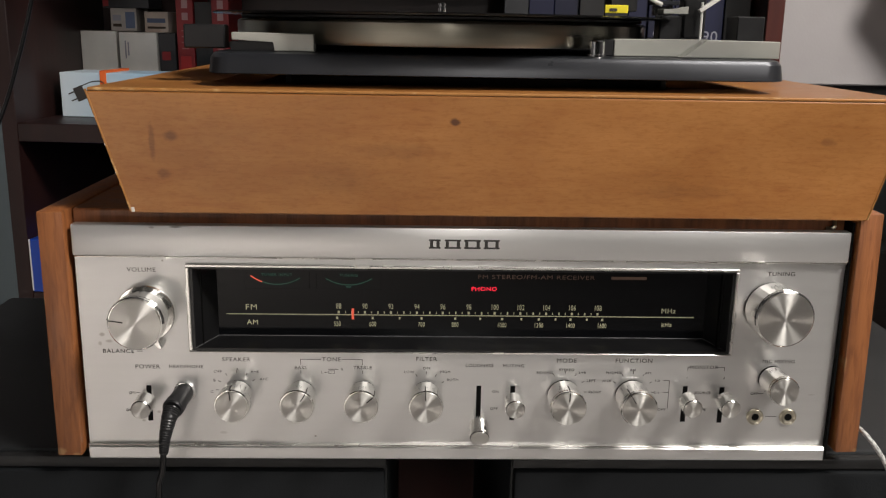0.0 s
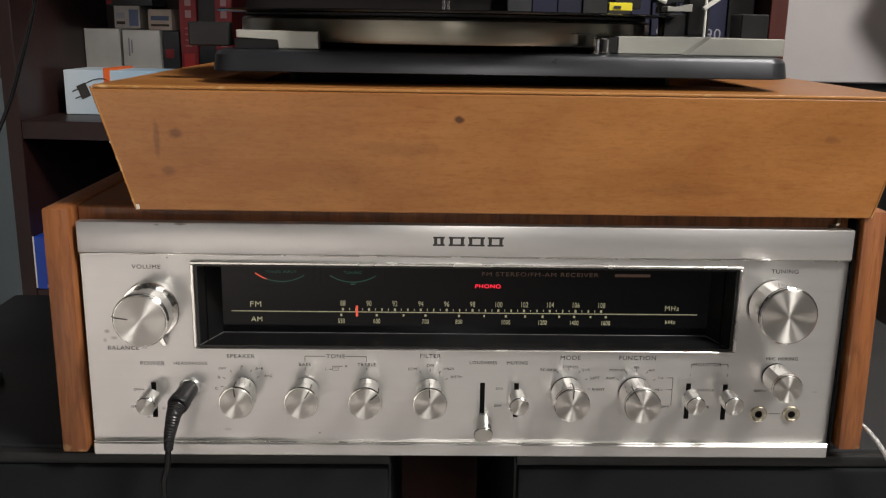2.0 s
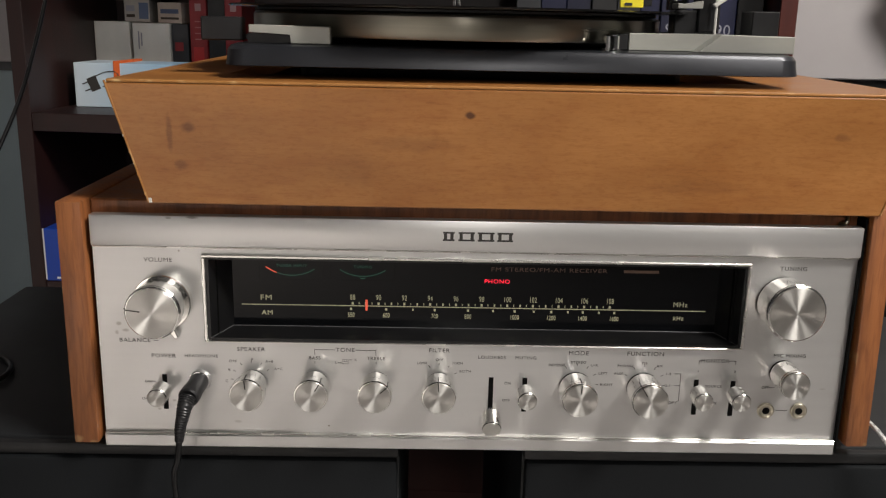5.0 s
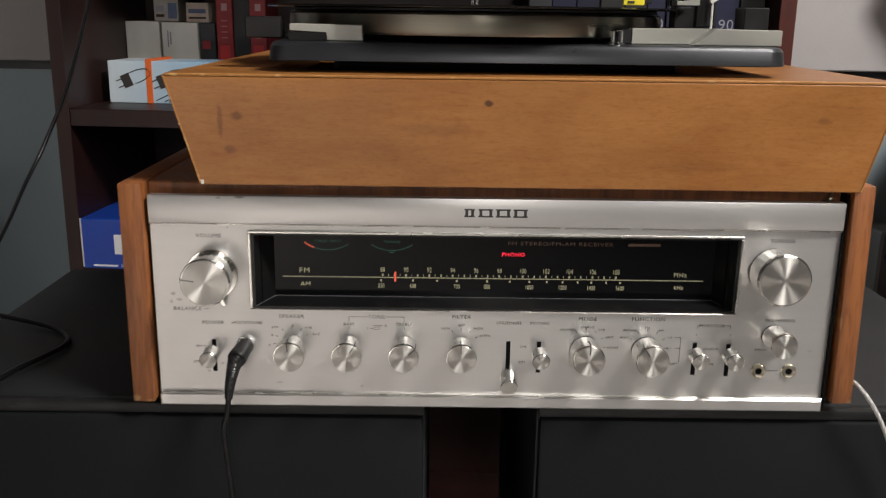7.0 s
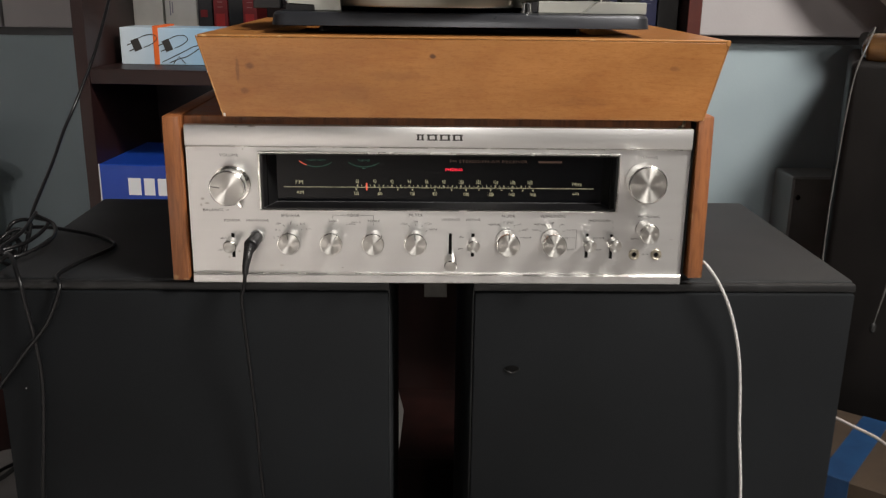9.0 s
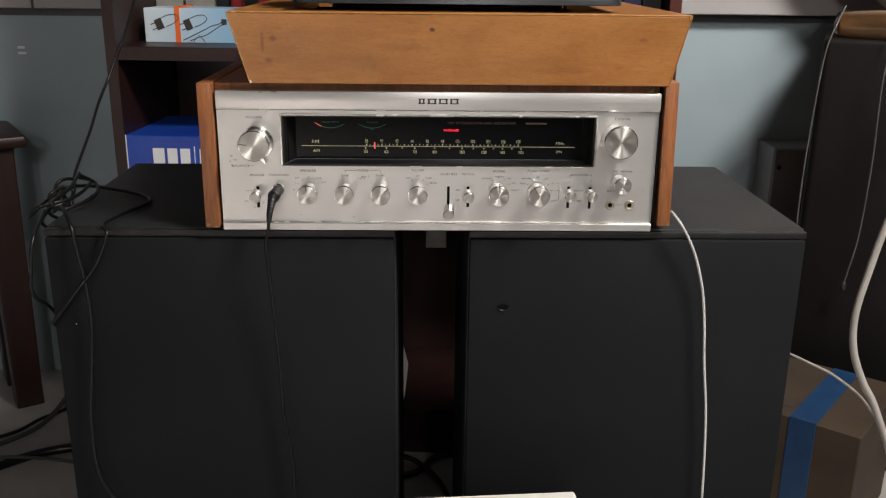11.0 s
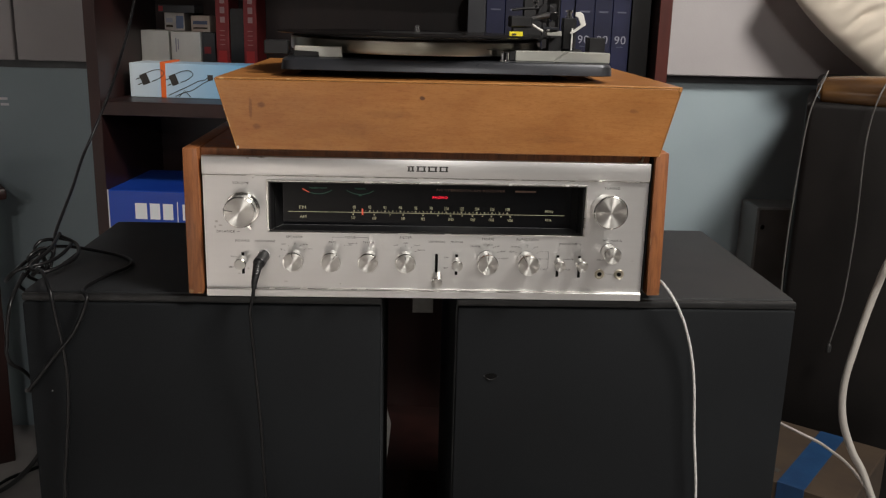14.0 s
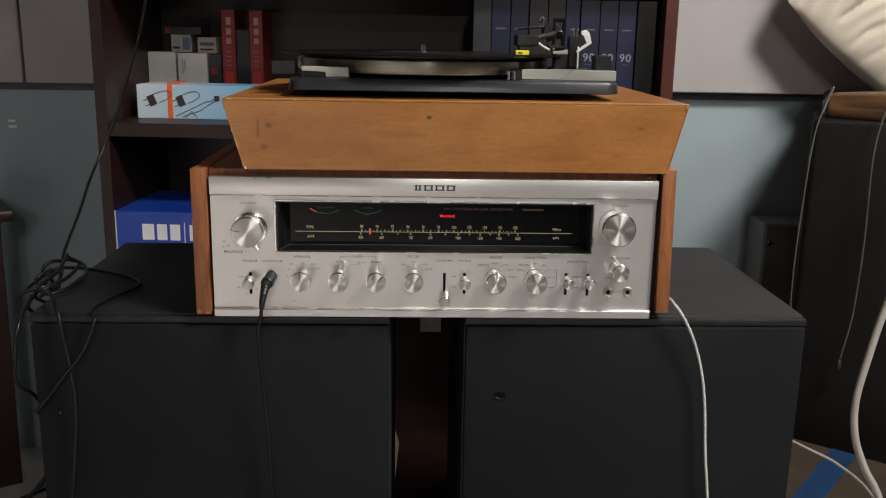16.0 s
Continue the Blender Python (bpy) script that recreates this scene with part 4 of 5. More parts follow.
part("speed_knob", lathe([(0.0056, DT + 0.0001), (0.0056, DT + 0.0010), (0.0046, DT + 0.0014), (0.0046, DT + 0.0082), (0.0040, DT + 0.0090)], 24, pose(0.0520, 0.024, 0)), CHROME, deck, "chrome control knob", smooth=30)
part("rear_box", box(0.1390, 0.1550, 0.050, 0.070, DT + 0.0003, DT + 0.0235, 0.0006), BLACK_PLASTIC, deck)
# tonearm and its lifting gear
part("arm_base", lathe([(0.022, DT + 0.0003), (0.022, DT + 0.0085), (0.019, DT + 0.0100), (0.016, DT + 0.0102)], 32, pose(0.122, 0.115, 0)), BLACK_PLASTIC, deck, smooth=30)
part("arm_post", box(0.1190, 0.1330, 0.092, 0.106, DT + 0.0104, DT + 0.0420, 0.001), BLACK_PLASTIC, deck, "black tonearm post")
part("post_foot", box(0.1040, 0.1185, 0.092, 0.106, DT + 0.0060, DT + 0.0240, 0.001), BLACK_PLASTIC, deck)
part("pivot_screw", lathe([(0.0035, DT + 0.0421), (0.0035, DT + 0.0435), (0.0022, DT + 0.0440), (0.0022, DT + 0.0475), (0.0034, DT + 0.0480), (0.0034, DT + 0.0500)], 20, pose(0.126, 0.099, 0)), CHROME, deck, smooth=30)
part("gimbal", slab_with_opening(0.1045, 0.1165, DT + 0.024, DT + 0.060, 0.110, 0.116, 0.1068, 0.1142, DT + 0.030, DT + 0.056), CHROME, deck, "chrome gimbal bracket")
part("counterweight", lathe([(0.009, 0.0), (0.010, 0.001), (0.010, 0.017), (0.009, 0.018)], 32, Matrix.Translation((0.110, 0.150, DT + 0.046)) @ pose(0, 0, 0, -90, 0, 0)), BLACK_PLASTIC, deck, smooth=30)
part("arm_tube", tube([(0.110, 0.165, DT + 0.046), (0.109, 0.120, DT + 0.045), (0.090, 0.075, DT + 0.042), (0.076, 0.045, DT + 0.039)], 0.0030, 10), BLACK_PLASTIC, deck, smooth=60)
part("headshell", box(0.0570, 0.0790, 0.030, 0.052, DT + 0.0320, DT + 0.0430, 0.0016), BLACK_PLASTIC, deck, "black headshell")
part("cartridge", box(0.0600, 0.0750, 0.031, 0.046, DT + 0.0248, DT + 0.0318, 0.0006), BLACK_PLASTIC, deck)
part("stylus_guard", prism([(0.0565, DT + 0.0238), (0.0695, DT + 0.0238), (0.0695, DT + 0.0282), (0.0565, DT + 0.0282)], 0.0285, 0.0305, bevel=0.0003), YELLOW, deck, "yellow stylus holder")
part("stylus_mark", bar(0.0590, 0.0632, 0.0249 + DT, 0.0264 + DT, 0.0283), INK, deck)
part("finger_lift", tube([(0.080, 0.040, DT + 0.0350), (0.086, 0.037, DT + 0.0310), (0.090, 0.035, DT + 0.0290)], 0.0012, 8), WHITE_PLASTIC, deck, smooth=60)
part("arm_rest", prism([(0.0980, DT + 0.0245), (0.1130, DT + 0.0245), (0.1130, DT + 0.0290), (0.1050, DT + 0.0270), (0.0980, DT + 0.0275)], 0.062, 0.076, bevel=0.0003), DECK_TRIM, deck, "pale metal arm rest")
part("overarm", tube([(0.072, 0.155, DT + 0.049), (0.090, 0.155, DT + 0.051), (0.108, 0.155, DT + 0.0515)], 0.0016, 8), BLACK_PLASTIC, deck, smooth=60)
part("overarm_knob", lathe([(0.0018, DT + 0.052), (0.0018, DT + 0.056), (0.0032, DT + 0.0575), (0.0034, DT + 0.0605), (0.0020, DT + 0.0625)], 16, pose(0.098, 0.155, 0)), CHROME, deck, smooth=30)
part("cue_rod", lathe([(0.0009, DT + 0.0098), (0.0009, DT + 0.0320)], 8, pose(0.1265, 0.080, 0)), WHITE_PLASTIC, deck)
part("cue_lever", prism([(0.1240, DT + 0.0275), (0.1355, DT + 0.0355), (0.1320, DT + 0.0430), (0.1285, DT + 0.0440), (0.1290, DT + 0.0475), (0.1335, DT + 0.0485), (0.1370, DT + 0.0460), (0.1400, DT + 0.0355), (0.1255, DT + 0.0255)], 0.078, 0.082, bevel=0.0004), WHITE_PLASTIC, deck, "white cueing lever")
part("bearing_cap", lathe([(0.0045, 0.0), (0.0050, 0.0008), (0.0050, 0.0045), (0.0040, 0.0052)], 20, Matrix.Translation((0.1105, 0.1085, DT + 0.043)) @ FACE), CHROME, deck, "chrome bearing cap", smooth=30)
part("lift_platform", box(0.0960, 0.1120, 0.078, 0.090, DT + 0.0300, DT + 0.0325, 0.0004), DECK_METAL, deck)

# ---- bookcase and what stands in it ----
BM = pose(-0.535, 0.630, 0, 0, 0, -5)
bookcase = thing("bookcase", BM, "dark mahogany bookcase with open shelves", "bookcase")
BW, BD, BH = 0.921, 0.275, 1.85
part("side", box(0.0, 0.019, 0.0, BD, 0.0, BH, 0.0008), MAHOGANY, bookcase)
part("side", box(BW - 0.019, BW, 0.0, BD, 0.0, BH, 0.0008), MAHOGANY_SIDE, bookcase)
part("back_board", box(0.0195, BW - 0.0195, BD - 0.006, BD - 0.0005, 0.08, BH - 0.02), MAHOGANY, bookcase)
for z0, z1 in ((0.075, 0.095), (0.4905, 0.5125), (0.7050, 0.7275), (0.962, 0.984), (1.32, 1.342), (BH - 0.02, BH)):
    part("shelf", box(0.0195, BW - 0.0195, 0.001, BD - 0.0065, z0, z1, 0.0008), MAHOGANY, bookcase)
part("plinth_board", box(0.0195, BW - 0.0195, 0.012, 0.030, 0.0, 0.0745), MAHOGANY, bookcase)

SH = 0.7277     # top of the shelf in view


def inb(x, y, z, rz=0):
    return BM @ pose(x, y, z, 0, 0, rz)


bb = thing("cable_carton", inb(0.0360, 0.085, SH), "pale blue carton printed with plugs, bound with an orange band", "box")
part("carton", box(0.0, 0.245, 0.0, 0.075, 0.0, 0.0570, 0.0008), BLUE_BOX, bb)
part("band", box(0.0535, 0.0620, -0.0006, 0.0757, -0.00005, 0.0600, 0.0003), ORANGE, bb, "orange paper band")
for px, w in ((0.020, 0.013), (0.0705, 0.012)):
    b = bmesh.new()
    bm0 = Matrix.Translation((px, -0.0006, 0.028)) @ pose(0, 0, 0, 0, -22, 0)
    n0 = len(b.verts)
    box(0.0, w, -0.0001, 0.0003, -0.009, 0.009, bm=b)
    box(-0.008, 0.0, -0.0001, 0.0003, 0.004, 0.0055, bm=b)
    box(-0.008, 0.0, -0.0001, 0.0003, -0.0055, -0.004, bm=b)
    bmesh.ops.transform(b, matrix=bm0, verts=list(b.verts))
    part("printed_plug", b, INK, bb)
    part("printed_cord", tube([bm0 @ Vector(p) for p in ((w, 0, 0.008), (w + 0.014, 0, 0.008), (w + 0.026, 0, 0.004), (w + 0.028, 0, -0.004), (w + 0.016, 0, -0.008), (w + 0.003, 0, -0.008))], 0.0006, 6), INK, bb)
part("printed_cord", tube([(0.066, -0.0004, 0.004), (0.100, -0.0004, 0.020), (0.118, -0.0004, 0.029), (0.128, -0.0004, 0.031), (0.134, -0.0004, 0.035)], 0.0007, 6, steps=3), INK, bb)
part("printed_cord", tube([(0.078, -0.0004, 0.003), (0.092, -0.0004, 0.009), (0.108, -0.0004, 0.014), (0.130, -0.0004, 0.028), (0.142, -0.0004, 0.032)], 0.0007, 6, steps=3), INK, bb)
part("printed_cord", tube([(0.084, -0.0004, 0.002), (0.094, -0.0004, 0.013), (0.104, -0.0004, 0.002)], 0.0006, 6, steps=0), INK, bb)
part("printed_plug", box(0.1340, 0.1430, -0.0007, -0.0002, 0.031, 0.040), INK, bb)


def small_box(name, x, y, z, w, d, h, material, label, rz=0, category="box", lines=()):
    t = thing(name, inb(x, y, z, rz), label, category)
    part("carton", box(0, w, 0, d, 0, h, 0.0006), material, t)
    for x0, x1, z0, z1, m in lines:
        part("printed_bar", bar(x0, x1, z0, z1, -0.0001), m, t)
    return t


BACK = 0.190    # a second row stands behind the blue carton
small_box("white_carton", 0.0090 + 0.0105, BACK, SH, 0.0500, 0.070, 0.1085, WHITE_CARD, "small plain white carton", 1)
small_box("white_carton", 0.0740, BACK, SH, 0.0535, 0.070, 0.1075, WHITE_CARD, "small white carton with a printed end", -1, lines=((0.008, 0.010, 0.072, 0.096, PALE_PRINT), (0.012, 0.014, 0.076, 0.094, PALE_PRINT)))
small_box("striped_carton", 0.0620, BACK + 0.005, SH + 0.1087, 0.036, 0.050, 0.0310, mat("grey_brown_carton", (0.30, 0.27, 0.25), 0.6, 0, (0.42, 0.38, 0.34), 30), "small grey carton with printed stripes", 2,
          lines=((0.003, 0.015, 0.006, 0.010, BROWN_CARD), (0.003, 0.015, 0.014, 0.022, PALE_PRINT), (0.021, 0.034, 0.004, 0.026, mat("slate_print", (0.09, 0.12, 0.20), 0.6))))
small_box("striped_carton", 0.1100, BACK + 0.005, SH + 0.1077, 0.034, 0.050, 0.0280, mat("pale_brown_carton", (0.32, 0.25, 0.21), 0.6, 0, (0.44, 0.36, 0.30), 30), "small pale brown carton", -2,
          lines=((0.004, 0.030, 0.005, 0.008, BROWN_CARD), (0.004, 0.030, 0.013, 0.019, mat("slate_print_dark", (0.06, 0.08, 0.14), 0.6))))
small_box("dark_carton", 0.0520, BACK + 0.006, SH + 0.1400, 0.065, 0.050, 0.0135, DARK_TAPE, "flat dark carton with a red end", 0, lines=((0.0, 0.008, 0.002, 0.011, RED_TAPE),))
small_box("dark_carton", 0.1290, BACK + 0.004, SH, 0.0235, 0.065, 0.1070, DARK_TAPE, "narrow dark carton beside the white cartons", 0, lines=((0.004, 0.016, 0.070, 0.082, RED_TAPE),))

for x in (0.1545, 0.2045):
    t = thing("video_tape", inb(x, BACK + 0.006, SH), "video tape in a red cardboard sleeve", "video tape", "red tapes")
    part("sleeve", box(0, 0.0240, 0, 0.068, 0, 0.1840, 0.0006), RED_TAPE, t)
    for z0, z1 in ((0.158, 0.174), (0.141, 0.155), (0.125, 0.138)):
        b = bmesh.new()
        bar(0.0080, 0.0165, z0, z1 - 0.003, -0.0001, b)
        part("printed_bar", b, PINK_PRINT, t)
    b = bmesh.new()
    for k in range(4):
        bar(0.007, 0.016, 0.110 - 0.008 * k, 0.1115 - 0.008 * k, -0.0001, b)
    part("printed_bar", b, mat("dull_pink_print", (0.40, 0.16, 0.15), 0.6), t)
    part("sleeve_label", bar(0.004, 0.019, 0.054, 0.076, -0.0001), mat("bright_red_print", (0.50, 0.03, 0.03), 0.5), t)
small_box("dark_box", 0.1792, BACK + 0.010, SH, 0.0245, 0.06, 0.1500, BLACK_PLASTIC, "black box between the red tapes", 0, "box")

TX = [0.6070, 0.6365, 0.6670, 0.6965, 0.7265, 0.7545, 0.7780, 0.8090, 0.8380]
for k, x in enumerate(TX):
    w = (TX[k + 1] - x if k < len(TX) - 1 else 0.0290) - 0.0008
    shade = "charcoal" if k == 0 else "black" if k in (3, 4) else "navy blue"
    t = thing("video_tape", inb(x, 0.050 + 0.002 * ((k * 7) % 3), SH), "video tape in a %s cardboard sleeve" % shade, "video tape", "dark tapes on the shelf")
    part("sleeve", box(0, w, 0, 0.10, 0, 0.205, 0.0007), {"charcoal": DARK_TAPE, "black": BLACK_PLASTIC}.get(shade, NAVY_TAPE), t)
    if shade == "navy blue":
        part("maker_mark", bar(0.007, w - 0.007, 0.158, 0.1605, -0.0001), FAINT_PRINT, t)
        if k > 4:
            lettering("90", w / 2, 0.1155, 0.0125, -0.0001, PALE_PRINT, t, name="numeral")
            part("printed_bar", bar(0.009, w - 0.009, 0.1050, 0.1060, -0.0001), FAINT_PRINT, t)
small_box("dark_case", 0.8690, 0.060, SH, 0.030, 0.15, 0.205, BLACK_PLASTIC, "black case beside the tapes", 0, "case")

ulx = thing("blue_carton", inb(0.0195, 0.002, 0.5127), "royal blue glossy carton with white lettering bars", "box")
part("carton", box(0, 0.290, 0, 0.20, 0, 0.0690, 0.0012), BLUE_CARTON, ulx)
part("edge_strip", box(-0.0006, 0.0012, -0.0006, 0.0012, 0.002, 0.0690, 0.0002), WHITE_CARD, ulx)
for shape in ([(0.045, 0.065, 0.021, 0.048)], [(0.070, 0.087, 0.021, 0.048)], [(0.092, 0.109, 0.021, 0.048)], [(0.116, 0.1175, 0.016, 0.052)], [(0.125, 0.141, 0.021, 0.048)],
              [(0.148, 0.170, 0.021, 0.048)], [(0.014, 0.048, 0.0035, 0.0062)]):
    b = bmesh.new()
    for s in shape:
        bar(*s, -0.0001, b)
    part("printed_shape", b, WHITE_PRINT, ulx)

lettering("Standard Wireless System", 0.052, 0.0050, 0.0036, -0.0002, WHITE_PRINT, ulx, align="LEFT", label="small white lettering")

# ---- white sheet behind the loudspeakers ----
sheet = bmesh.new()
prism([(-0.055, 0.10), (-0.055, 0.40), (-0.004, 0.42), (0.006, 0.38), (0.000, 0.32), (-0.014, 0.25), (-0.030, 0.10)], 0.0, 0.003, sheet)
sh = part("paper_sheet", sheet, WHITE_CARD)
sh.location = (-0.046, 0.56, -0.185)
tagged(sh, "white paper sheet leaning against the bookcase", "paper")

# ---- side table ----
table = thing("side_table", pose(-0.818, 0.800, 0, 0, 0, 32), "dark mahogany side table with square tapered legs", "table")
part("tabletop", box(-0.40, 0.052, -0.050, 0.18, 0.528, 0.550, 0.006, 2), MAHOGANY, table, smooth=40)
for x, y in ((0.0, 0.0), (-0.33, 0.0), (0.0, 0.12), (-0.33, 0.12)):
    leg = tray([(rounded_rect(x - 0.025, x + 0.025, y - 0.025, y + 0.025, 0.003, 2), 0.0), (rounded_rect(x - 0.030, x + 0.030, y - 0.030, y + 0.030, 0.003, 2), 0.52), (rounded_rect(x - 0.032, x + 0.032, y - 0.032, y + 0.032, 0.003, 2), 0.5275)])
    part("leg", leg, MAHOGANY, table)
part("apron", box(-0.29, -0.037, -0.012, 0.012, 0.46, 0.5275), MAHOGANY, table)


# ---- loose cables ----
def cable(name, pts, r, material, label, at=(0, 0, 0), extra=()):
    t = thing(name, pose(*at), label, "cable")
    part("cord", tube(pts, r, 8), material, t, smooth=60)
    for e in extra:
        part("cord", tube(e, r, 8), material, t, smooth=60)
    return t


Z = TOP + 0.003
cable("tangled_cable", [(-0.330, 0.42, 2.395), (-0.332, 0.42, 1.70), (-0.345, 0.41, 1.15), (-0.378, 0.40, 0.922), (-0.415, 0.40, 0.795), (-0.442, 0.38, 0.720), (-0.450, 0.34, 0.681), (-0.444, 0.28, 0.652), (-0.436, 0.20, 0.620), (-0.430, 0.165, 0.606), (-0.424, 0.12, Z + 0.008),
                        (-0.415, 0.075, Z), (-0.405, 0.045, Z + 0.004), (-0.390, 0.030, Z + 0.014), (-0.372, 0.002, Z + 0.002), (-0.366, -0.003, 0.580), (-0.361, -0.004, 0.545), (-0.3600, -0.003, 0.500),
                        (-0.3660, -0.003, 0.440), (-0.372, -0.003, 0.385), (-0.368, -0.003, 0.315), (-0.330, -0.003, 0.245), (-0.285, -0.02, 0.12), (-0.26, -0.06, 0.004), (-0.18, -0.10, 0.004)], 0.0020, CABLE_BLACK,
      "black cable hanging down and tangled over the loudspeaker's corner", extra=(
          [(-0.432, 0.170, 0.605), (-0.400, 0.160, Z + 0.004), (-0.345, 0.140, Z), (-0.322, 0.105, Z), (-0.338, 0.050, Z), (-0.342, 0.012, Z), (-0.335, -0.003, 0.596), (-0.348, -0.006, 0.565), (-0.372, -0.006, 0.535), (-0.395, -0.010, 0.505), (-0.412, 0.03, 0.485), (-0.413, 0.10, 0.43), (-0.42, 0.20, 0.20), (-0.44, 0.30, 0.006), (-0.52, 0.42, 0.006)],
          [(-0.428, 0.170, 0.608), (-0.446, 0.13, 0.598), (-0.448, 0.08, 0.590), (-0.425, 0.055, Z + 0.006), (-0.398, 0.085, Z + 0.010), (-0.402, 0.15, Z + 0.012), (-0.425, 0.172, Z + 0.012)],
          [(-0.420, 0.165, 0.622), (-0.408, 0.10, Z + 0.016), (-0.412, 0.06, Z + 0.010), (-0.395, 0.05, Z + 0.006), (-0.378, 0.09, Z + 0.010), (-0.392, 0.14, Z + 0.012), (-0.418, 0.16, Z + 0.018)],
          [(-0.416, 0.05, Z + 0.004), (-0.412, 0.004, 0.590), (-0.416, -0.002, 0.555), (-0.416, -0.001, 0.530), (-0.413, 0.05, 0.48), (-0.414, 0.16, 0.30), (-0.43, 0.28, 0.006), (-0.50, 0.40, 0.006)]))
knot = bmesh.new()
for i in range(4):
    cx, cy, cz = -0.432 + 0.006 * i, 0.150 - 0.026 * i, 0.602 - 0.004 * i
    tube([(cx + (0.009 + 0.003 * (i % 2)) * math.cos(a + 0.7 * i), cy + 0.012 * math.sin(2 * a + i), cz + 0.016 * math.sin(a + 0.7 * i)) for a in (0, 0.9, 1.8, 2.7, 3.6, 4.5, 5.4, 6.28)], 0.0020, 8, knot)
tagged(part("cable_knot", knot, CABLE_BLACK, smooth=60), "knotted loop of black cable on the loudspeaker", "cable")
cable("floor_cable", [(-1.10, 0.50, 0.004), (-0.82, 0.64, 0.004), (-0.755, 0.72, 0.006), (-0.68, 0.80, 0.004), (-0.55, 0.86, 0.004)], 0.0035, CABLE_BLACK, "black cable on the floor")
cable("floor_cable", [(-1.05, 0.42, 0.004), (-0.80, 0.60, 0.010), (-0.735, 0.72, 0.016), (-0.700, 0.80, 0.10), (-0.700, 0.82, 0.25), (-0.715, 0.85, 0.36)], 0.0045, CABLE_GREY, "grey cable rising from the floor")
cable("floor_cable", [(-0.95, 0.36, 0.008), (-0.80, 0.50, 0.008), (-0.70, 0.585, 0.008), (-0.60, 0.60, 0.008), (-0.45, 0.55, 0.008)], 0.0085, CABLE_BLACK, "thick black cable on the floor")
cable("floor_cable", [(-0.98, 0.50, 0.018), (-0.80, 0.545, 0.018), (-0.68, 0.545, 0.018), (-0.55, 0.52, 0.010)], 0.0032, CABLE_GREY, "thin grey cable on the floor")
cable("floor_cable", [(-0.10, 0.50, 0.006), (-0.03, 0.515, 0.006), (0.02, 0.575, 0.006), (0.10, 0.58, 0.006)], 0.006, CABLE_BLACK, "black cable crossing the floor behind the loudspeakers")
cable("floor_cable", [(-0.09, 0.59, 0.005), (-0.03, 0.545, 0.014), (0.01, 0.50, 0.005), (0.03, 0.44, 0.005)], 0.005, CABLE_BLACK, "black cable crossing the floor behind the loudspeakers")

# ---- grey junction box on the wall ----
jb = thing("junction_box", pose(0.728, WY, 0.30), "grey metal junction box on the blue wall", "electrical box")
part("body", box(-0.052, 0.052, -0.090, -0.0005, -0.20, 0.222, 0.002), GREY_METAL, jb)
part("cover", box(-0.050, 0.054, -0.094, -0.0905, -0.198, 0.220, 0.0012), GREY_METAL, jb, "front cover")
part("screw", lathe([(0.005, 0), (0.005, 0.001), (0.003, 0.002)], 14, Matrix.Translation((-0.041, -0.0941, 0.184)) @ FACE), CHROME, jb)

# ---- dark padded chest with a pillow on it ----
chest = thing("padded_chest", pose(0.645, 0.600, 0, 0, 0, -24), "black leatherette chest with a glossy brown rolled edge", "chest")
part("body", box(-0.012, 0.62, 0.0, 0.30, 0.0, 0.755, 0.012, 3), LEATHER, chest, smooth=50)
part("roll", tube([(0.0, 0.022, 0.772), (0.02, 0.022, 0.772), (0.08, 0.022, 0.772), (0.18, 0.022, 0.771), (0.30, 0.022, 0.770), (0.622, 0.022, 0.766)], 0.026, 20, radii=lambda k: (0.019 + 0.009 * min(1.0, 2 * k)) * min(1.0, 0.45 + 5 * k)), BROWN_TOP, chest, "glossy brown rolled edge", smooth=60)
part("lid", box(0.002, 0.618, 0.044, 0.298, 0.7555, 0.785, 0.010, 3), LEATHER, chest, smooth=50)


# folds: centre, direction, half-length, depth
FOLDS = tuple((u, -0.72 + 0.10 * math.sin(9 * u), 1.45 + 0.28 * math.sin(7 * u + 1), 0.34 + 0.12 * math.sin(5 * u), 0.15 + 0.06 * math.sin(11 * u)) for u in (-0.90, -0.76, -0.60, -0.47, -0.30, -0.14, 0.02, 0.20, 0.40, 0.62)) + ((-0.5, -0.05, 0.9, 0.34, 0.10), (-0.1, -0.02, 1.9, 0.3, 0.10))


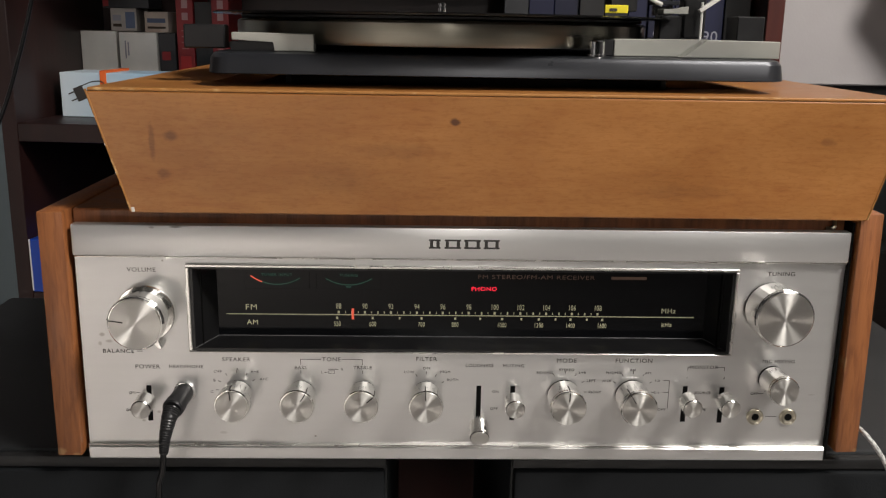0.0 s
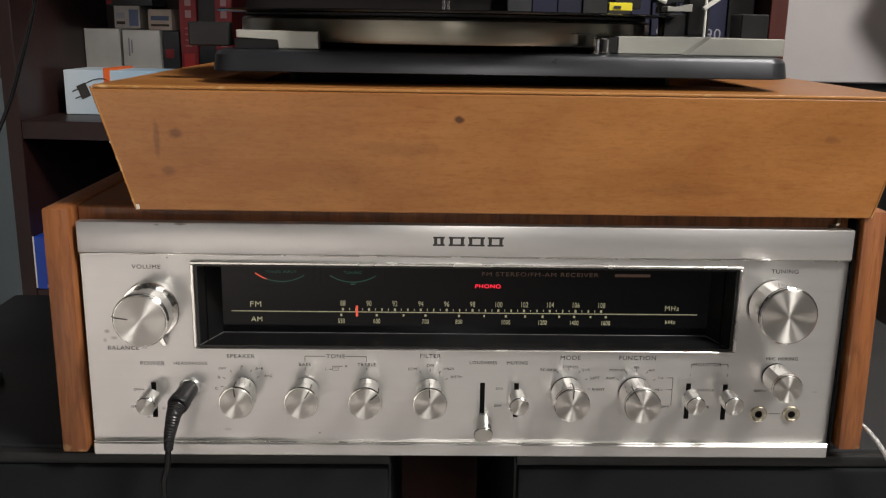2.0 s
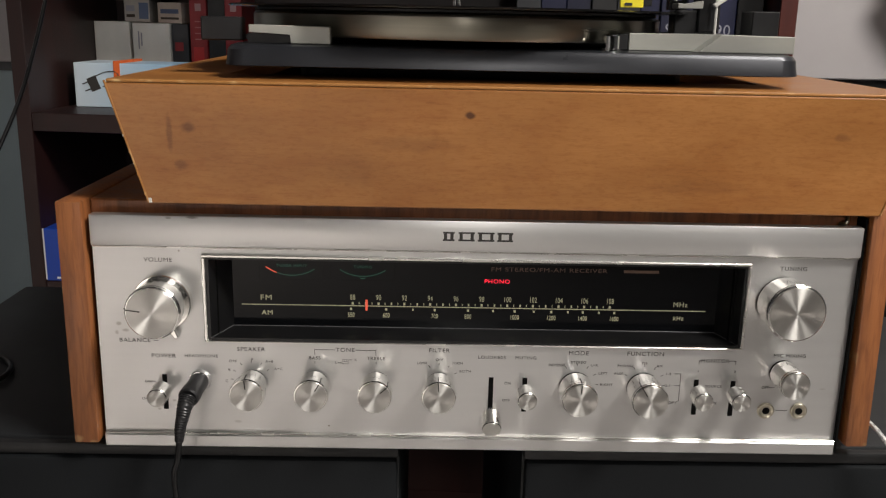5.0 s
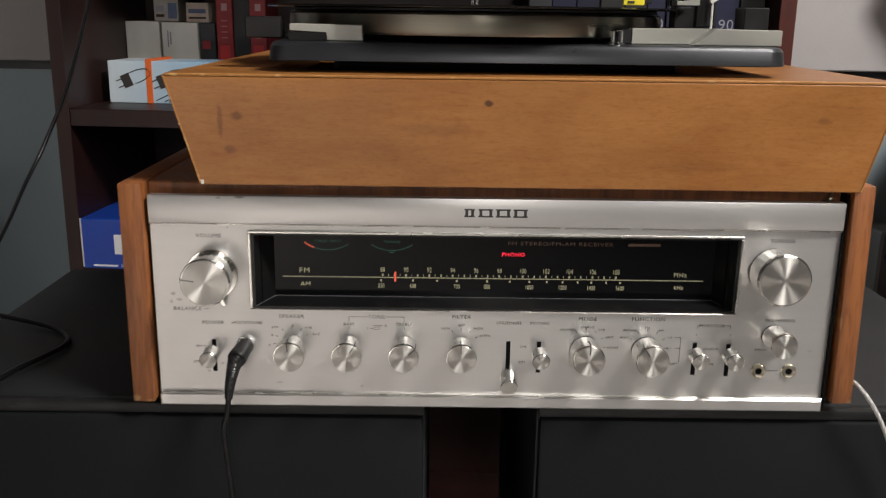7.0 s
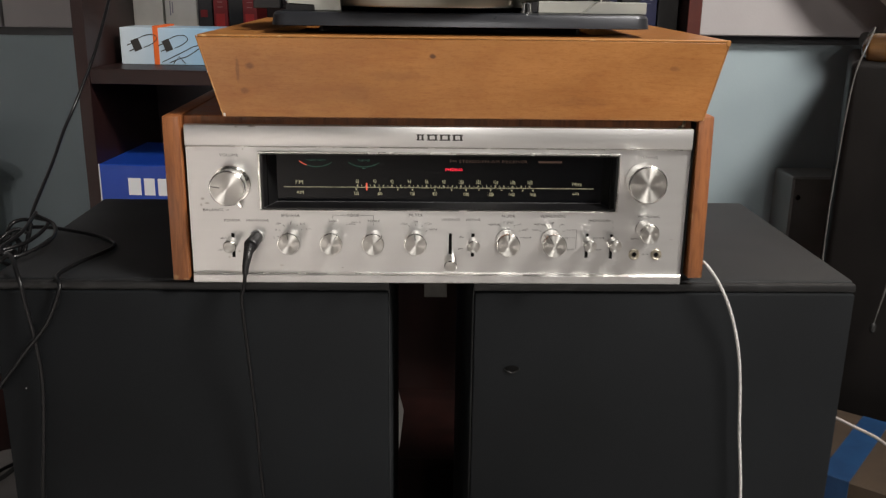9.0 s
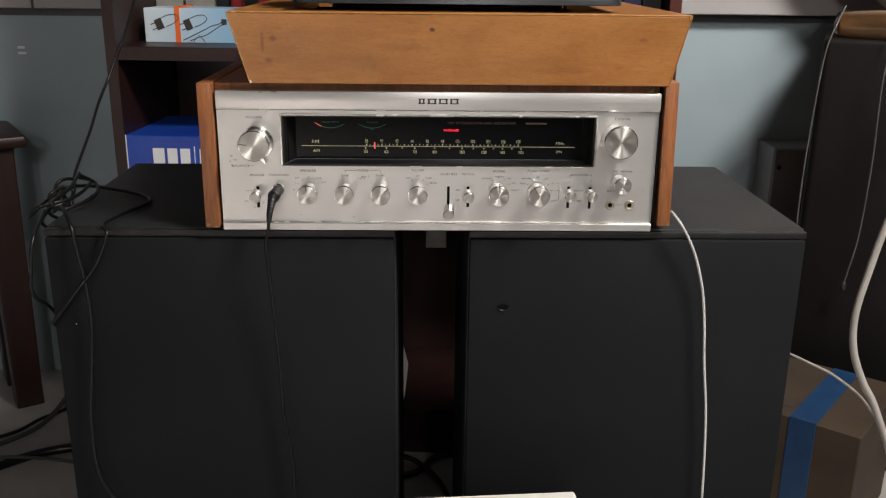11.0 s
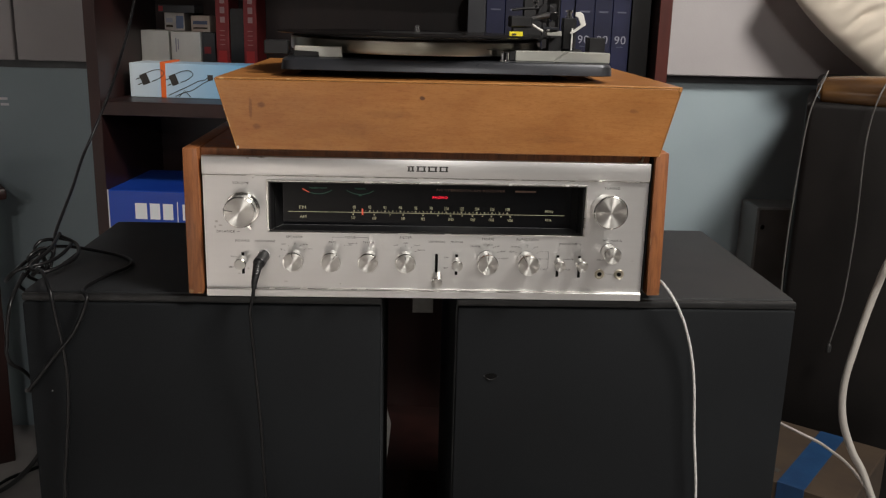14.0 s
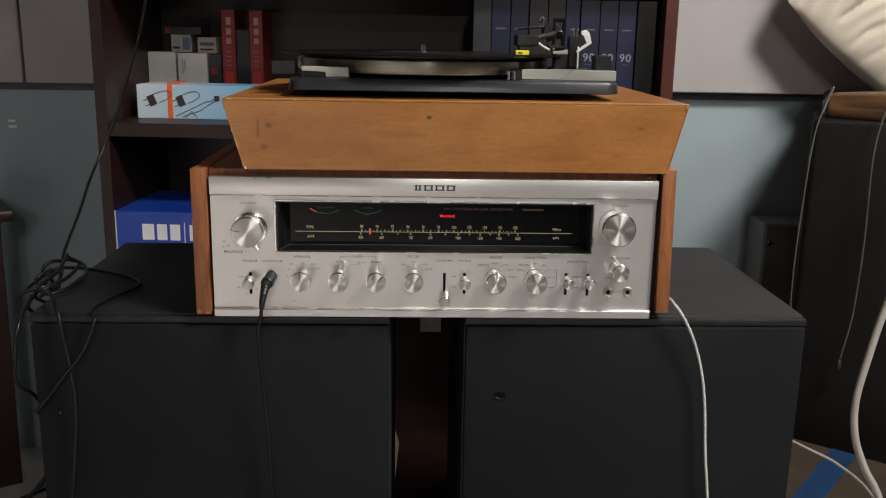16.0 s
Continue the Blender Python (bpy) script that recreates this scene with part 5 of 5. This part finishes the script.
def pillow(sx, sy, sz):
    b = bmesh.new()
    n = 84
    top, bot = {}, {}
    for i in range(n + 1):
        for j in range(n + 1):
            u, v = 2 * i / n - 1, 2 * j / n - 1
            f = max(0.0, (1 - abs(u) ** 2.6)) ** 0.55 * max(0.0, (1 - abs(v) ** 2.6)) ** 0.55
            pinch = math.sqrt(1 - 0.22 * v * v)
            pinch2 = math.sqrt(1 - 0.22 * u * u)
            wr = 0.20 * noise.noise(Vector((u * 2.2, v * 3.0, 1.7))) + 0.05 * noise.noise(Vector((u * 9, v * 6, 4.2)))
            for fu, fv, ang, ln, dep in FOLDS:
                c, sn = math.cos(ang), math.sin(ang)
                al, ac = (u - fu) * c + (v - fv) * sn, (v - fv) * c - (u - fu) * sn
                ac += 0.05 * noise.noise(Vector((al * 5, fu * 7, fv)))
                fade = max(0.0, 1 - (al / ln) ** 2)
                wr += dep * fade * (0.6 * math.exp(-((ac - 0.055) / 0.035) ** 2) - math.exp(-(ac / 0.028) ** 2) + 0.5 * math.exp(-((ac + 0.05) / 0.04) ** 2))
            edge = i in (0, n) or j in (0, n)
            top[i, j] = b.verts.new((sx * u * pinch, sy * v * pinch2, sz * f * (1 + wr)))
            bot[i, j] = top[i, j] if edge else b.verts.new((sx * u * pinch, sy * v * pinch2, -sz * f * (1 - wr)))
    for i in range(n):
        for j in range(n):
            b.faces.new((top[i, j], top[i + 1, j], top[i + 1, j + 1], top[i, j + 1]))
            q = (bot[i, j], bot[i, j + 1], bot[i + 1, j + 1], bot[i + 1, j])
            if len(set(q)) == 4:
                b.faces.new(q)
    return b


pl = part("pillow", pillow(0.235, 0.21, 0.066), LINEN, smooth=60)
pl.matrix_world = Matrix.Translation((0.930, 0.826, 0.970)) @ pose(0, 0, 0, -4, 0, 0) @ Matrix(((0.809, 0.588, 0.0, 0), (0.0, 0.0, -1.0, 0), (-0.588, 0.809, 0.0, 0), (0, 0, 0, 1))) @ pose(0, 0, 0, -6, 0, 0)
tagged(pl, "plump cream linen pillow on the padded chest", "pillow")
cable("thin_wire", [(0.700, 0.70, 0.787), (0.665, 0.610, 0.803), (0.640, 0.575, 0.780), (0.624, 0.570, 0.730), (0.617, 0.57, 0.620), (0.614, 0.57, 0.500), (0.618, 0.57, 0.35)], 0.0013, WIRE_PALE, "thin grey wire hanging over the padded chest")
plug_wire = cable("thin_wire", [(0.82, 0.62, 0.787), (0.755, 0.560, 0.803), (0.716, 0.530, 0.775), (0.706, 0.535, 0.700), (0.709, 0.535, 0.560), (0.706, 0.536, 0.440), (0.698, 0.539, 0.375), (0.696, 0.542, 0.355)], 0.0013, WIRE_PALE, "thin grey wire hanging over the padded chest")
part("end_plug", lathe([(0.0020, 0.0), (0.0042, 0.002), (0.0045, 0.012), (0.0030, 0.016), (0.0014, 0.017)], 14, pose(0.696, 0.542, 0.340)), RUBBER, plug_wire, "small dark end plug", smooth=40)
cable("white_cable", [(0.76, 0.42, 0.800), (0.66, 0.20, 0.72), (0.535, 0.10, 0.640), (0.516, 0.10, 0.587), (0.503, 0.10, 0.525), (0.495, 0.10, 0.470), (0.500, 0.10, 0.425), (0.517, 0.10, 0.384), (0.539, 0.10, 0.346), (0.575, 0.09, 0.25), (0.60, 0.06, 0.10), (0.62, 0.0, 0.008), (0.80, -0.12, 0.007)], 0.0045, CABLE_WHITE, "thick white cable looping down to the floor")
cable("white_cable", [(0.395, 0.20, 0.411), (0.420, 0.13, 0.415), (0.450, 0.10, 0.408), (0.482, 0.095, 0.392), (0.528, 0.10, 0.352), (0.58, 0.11, 0.27), (0.64, 0.12, 0.10), (0.72, 0.10, 0.006), (0.9, 0.1, 0.006)], 0.0018, CABLE_GREY_PINK, "thin white cable beside the loudspeaker")

# ---- cardboard box with blue tape ----
cb = thing("cardboard_box", pose(0.548, 0.350, 0, 0, 0, -40), "brown cardboard box, shade put into its colour, sealed with blue masking tape", "box")
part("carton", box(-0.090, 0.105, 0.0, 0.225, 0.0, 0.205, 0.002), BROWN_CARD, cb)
part("tape", box(0.0, 0.040, 0.0005, 0.2245, 0.2046, 0.2058, 0.0003), SHADED_BLUE_TAPE, cb, "blue masking tape over the lid")
part("tape", box(0.0, 0.040, -0.0010, 0.0002, 0.002, 0.2056, 0.0003), SHADED_BLUE_TAPE, cb, "blue masking tape down the front")
part("printed_bar", box(-0.022, -0.008, 0.030, 0.042, 0.2051, 0.2054), INK, cb)

# ---- white carton on the floor before the loudspeakers ----
wb = thing("white_carton", pose(0.06, -0.13, 0, 0, 0, 4), "white carton standing before the loudspeakers", "box")
part("carton", box(-0.085, 0.085, -0.05, 0.05, 0.0, 0.345, 0.002), WHITE_CARD, wb)

# ---- pale unreadable mark on the wall ----
wm = thing("wall_sticker", pose(-0.803, WY - 0.0003, 0.690), "small pale unreadable mark on the dark wall", "sticker")
part("printed_bar", bar(-0.012, 0.004, -0.008, -0.003, 0.0), WHITE_PRINT, wm)
part("printed_bar", bar(-0.012, 0.002, 0.003, 0.008, 0.0), WHITE_PRINT, wm)
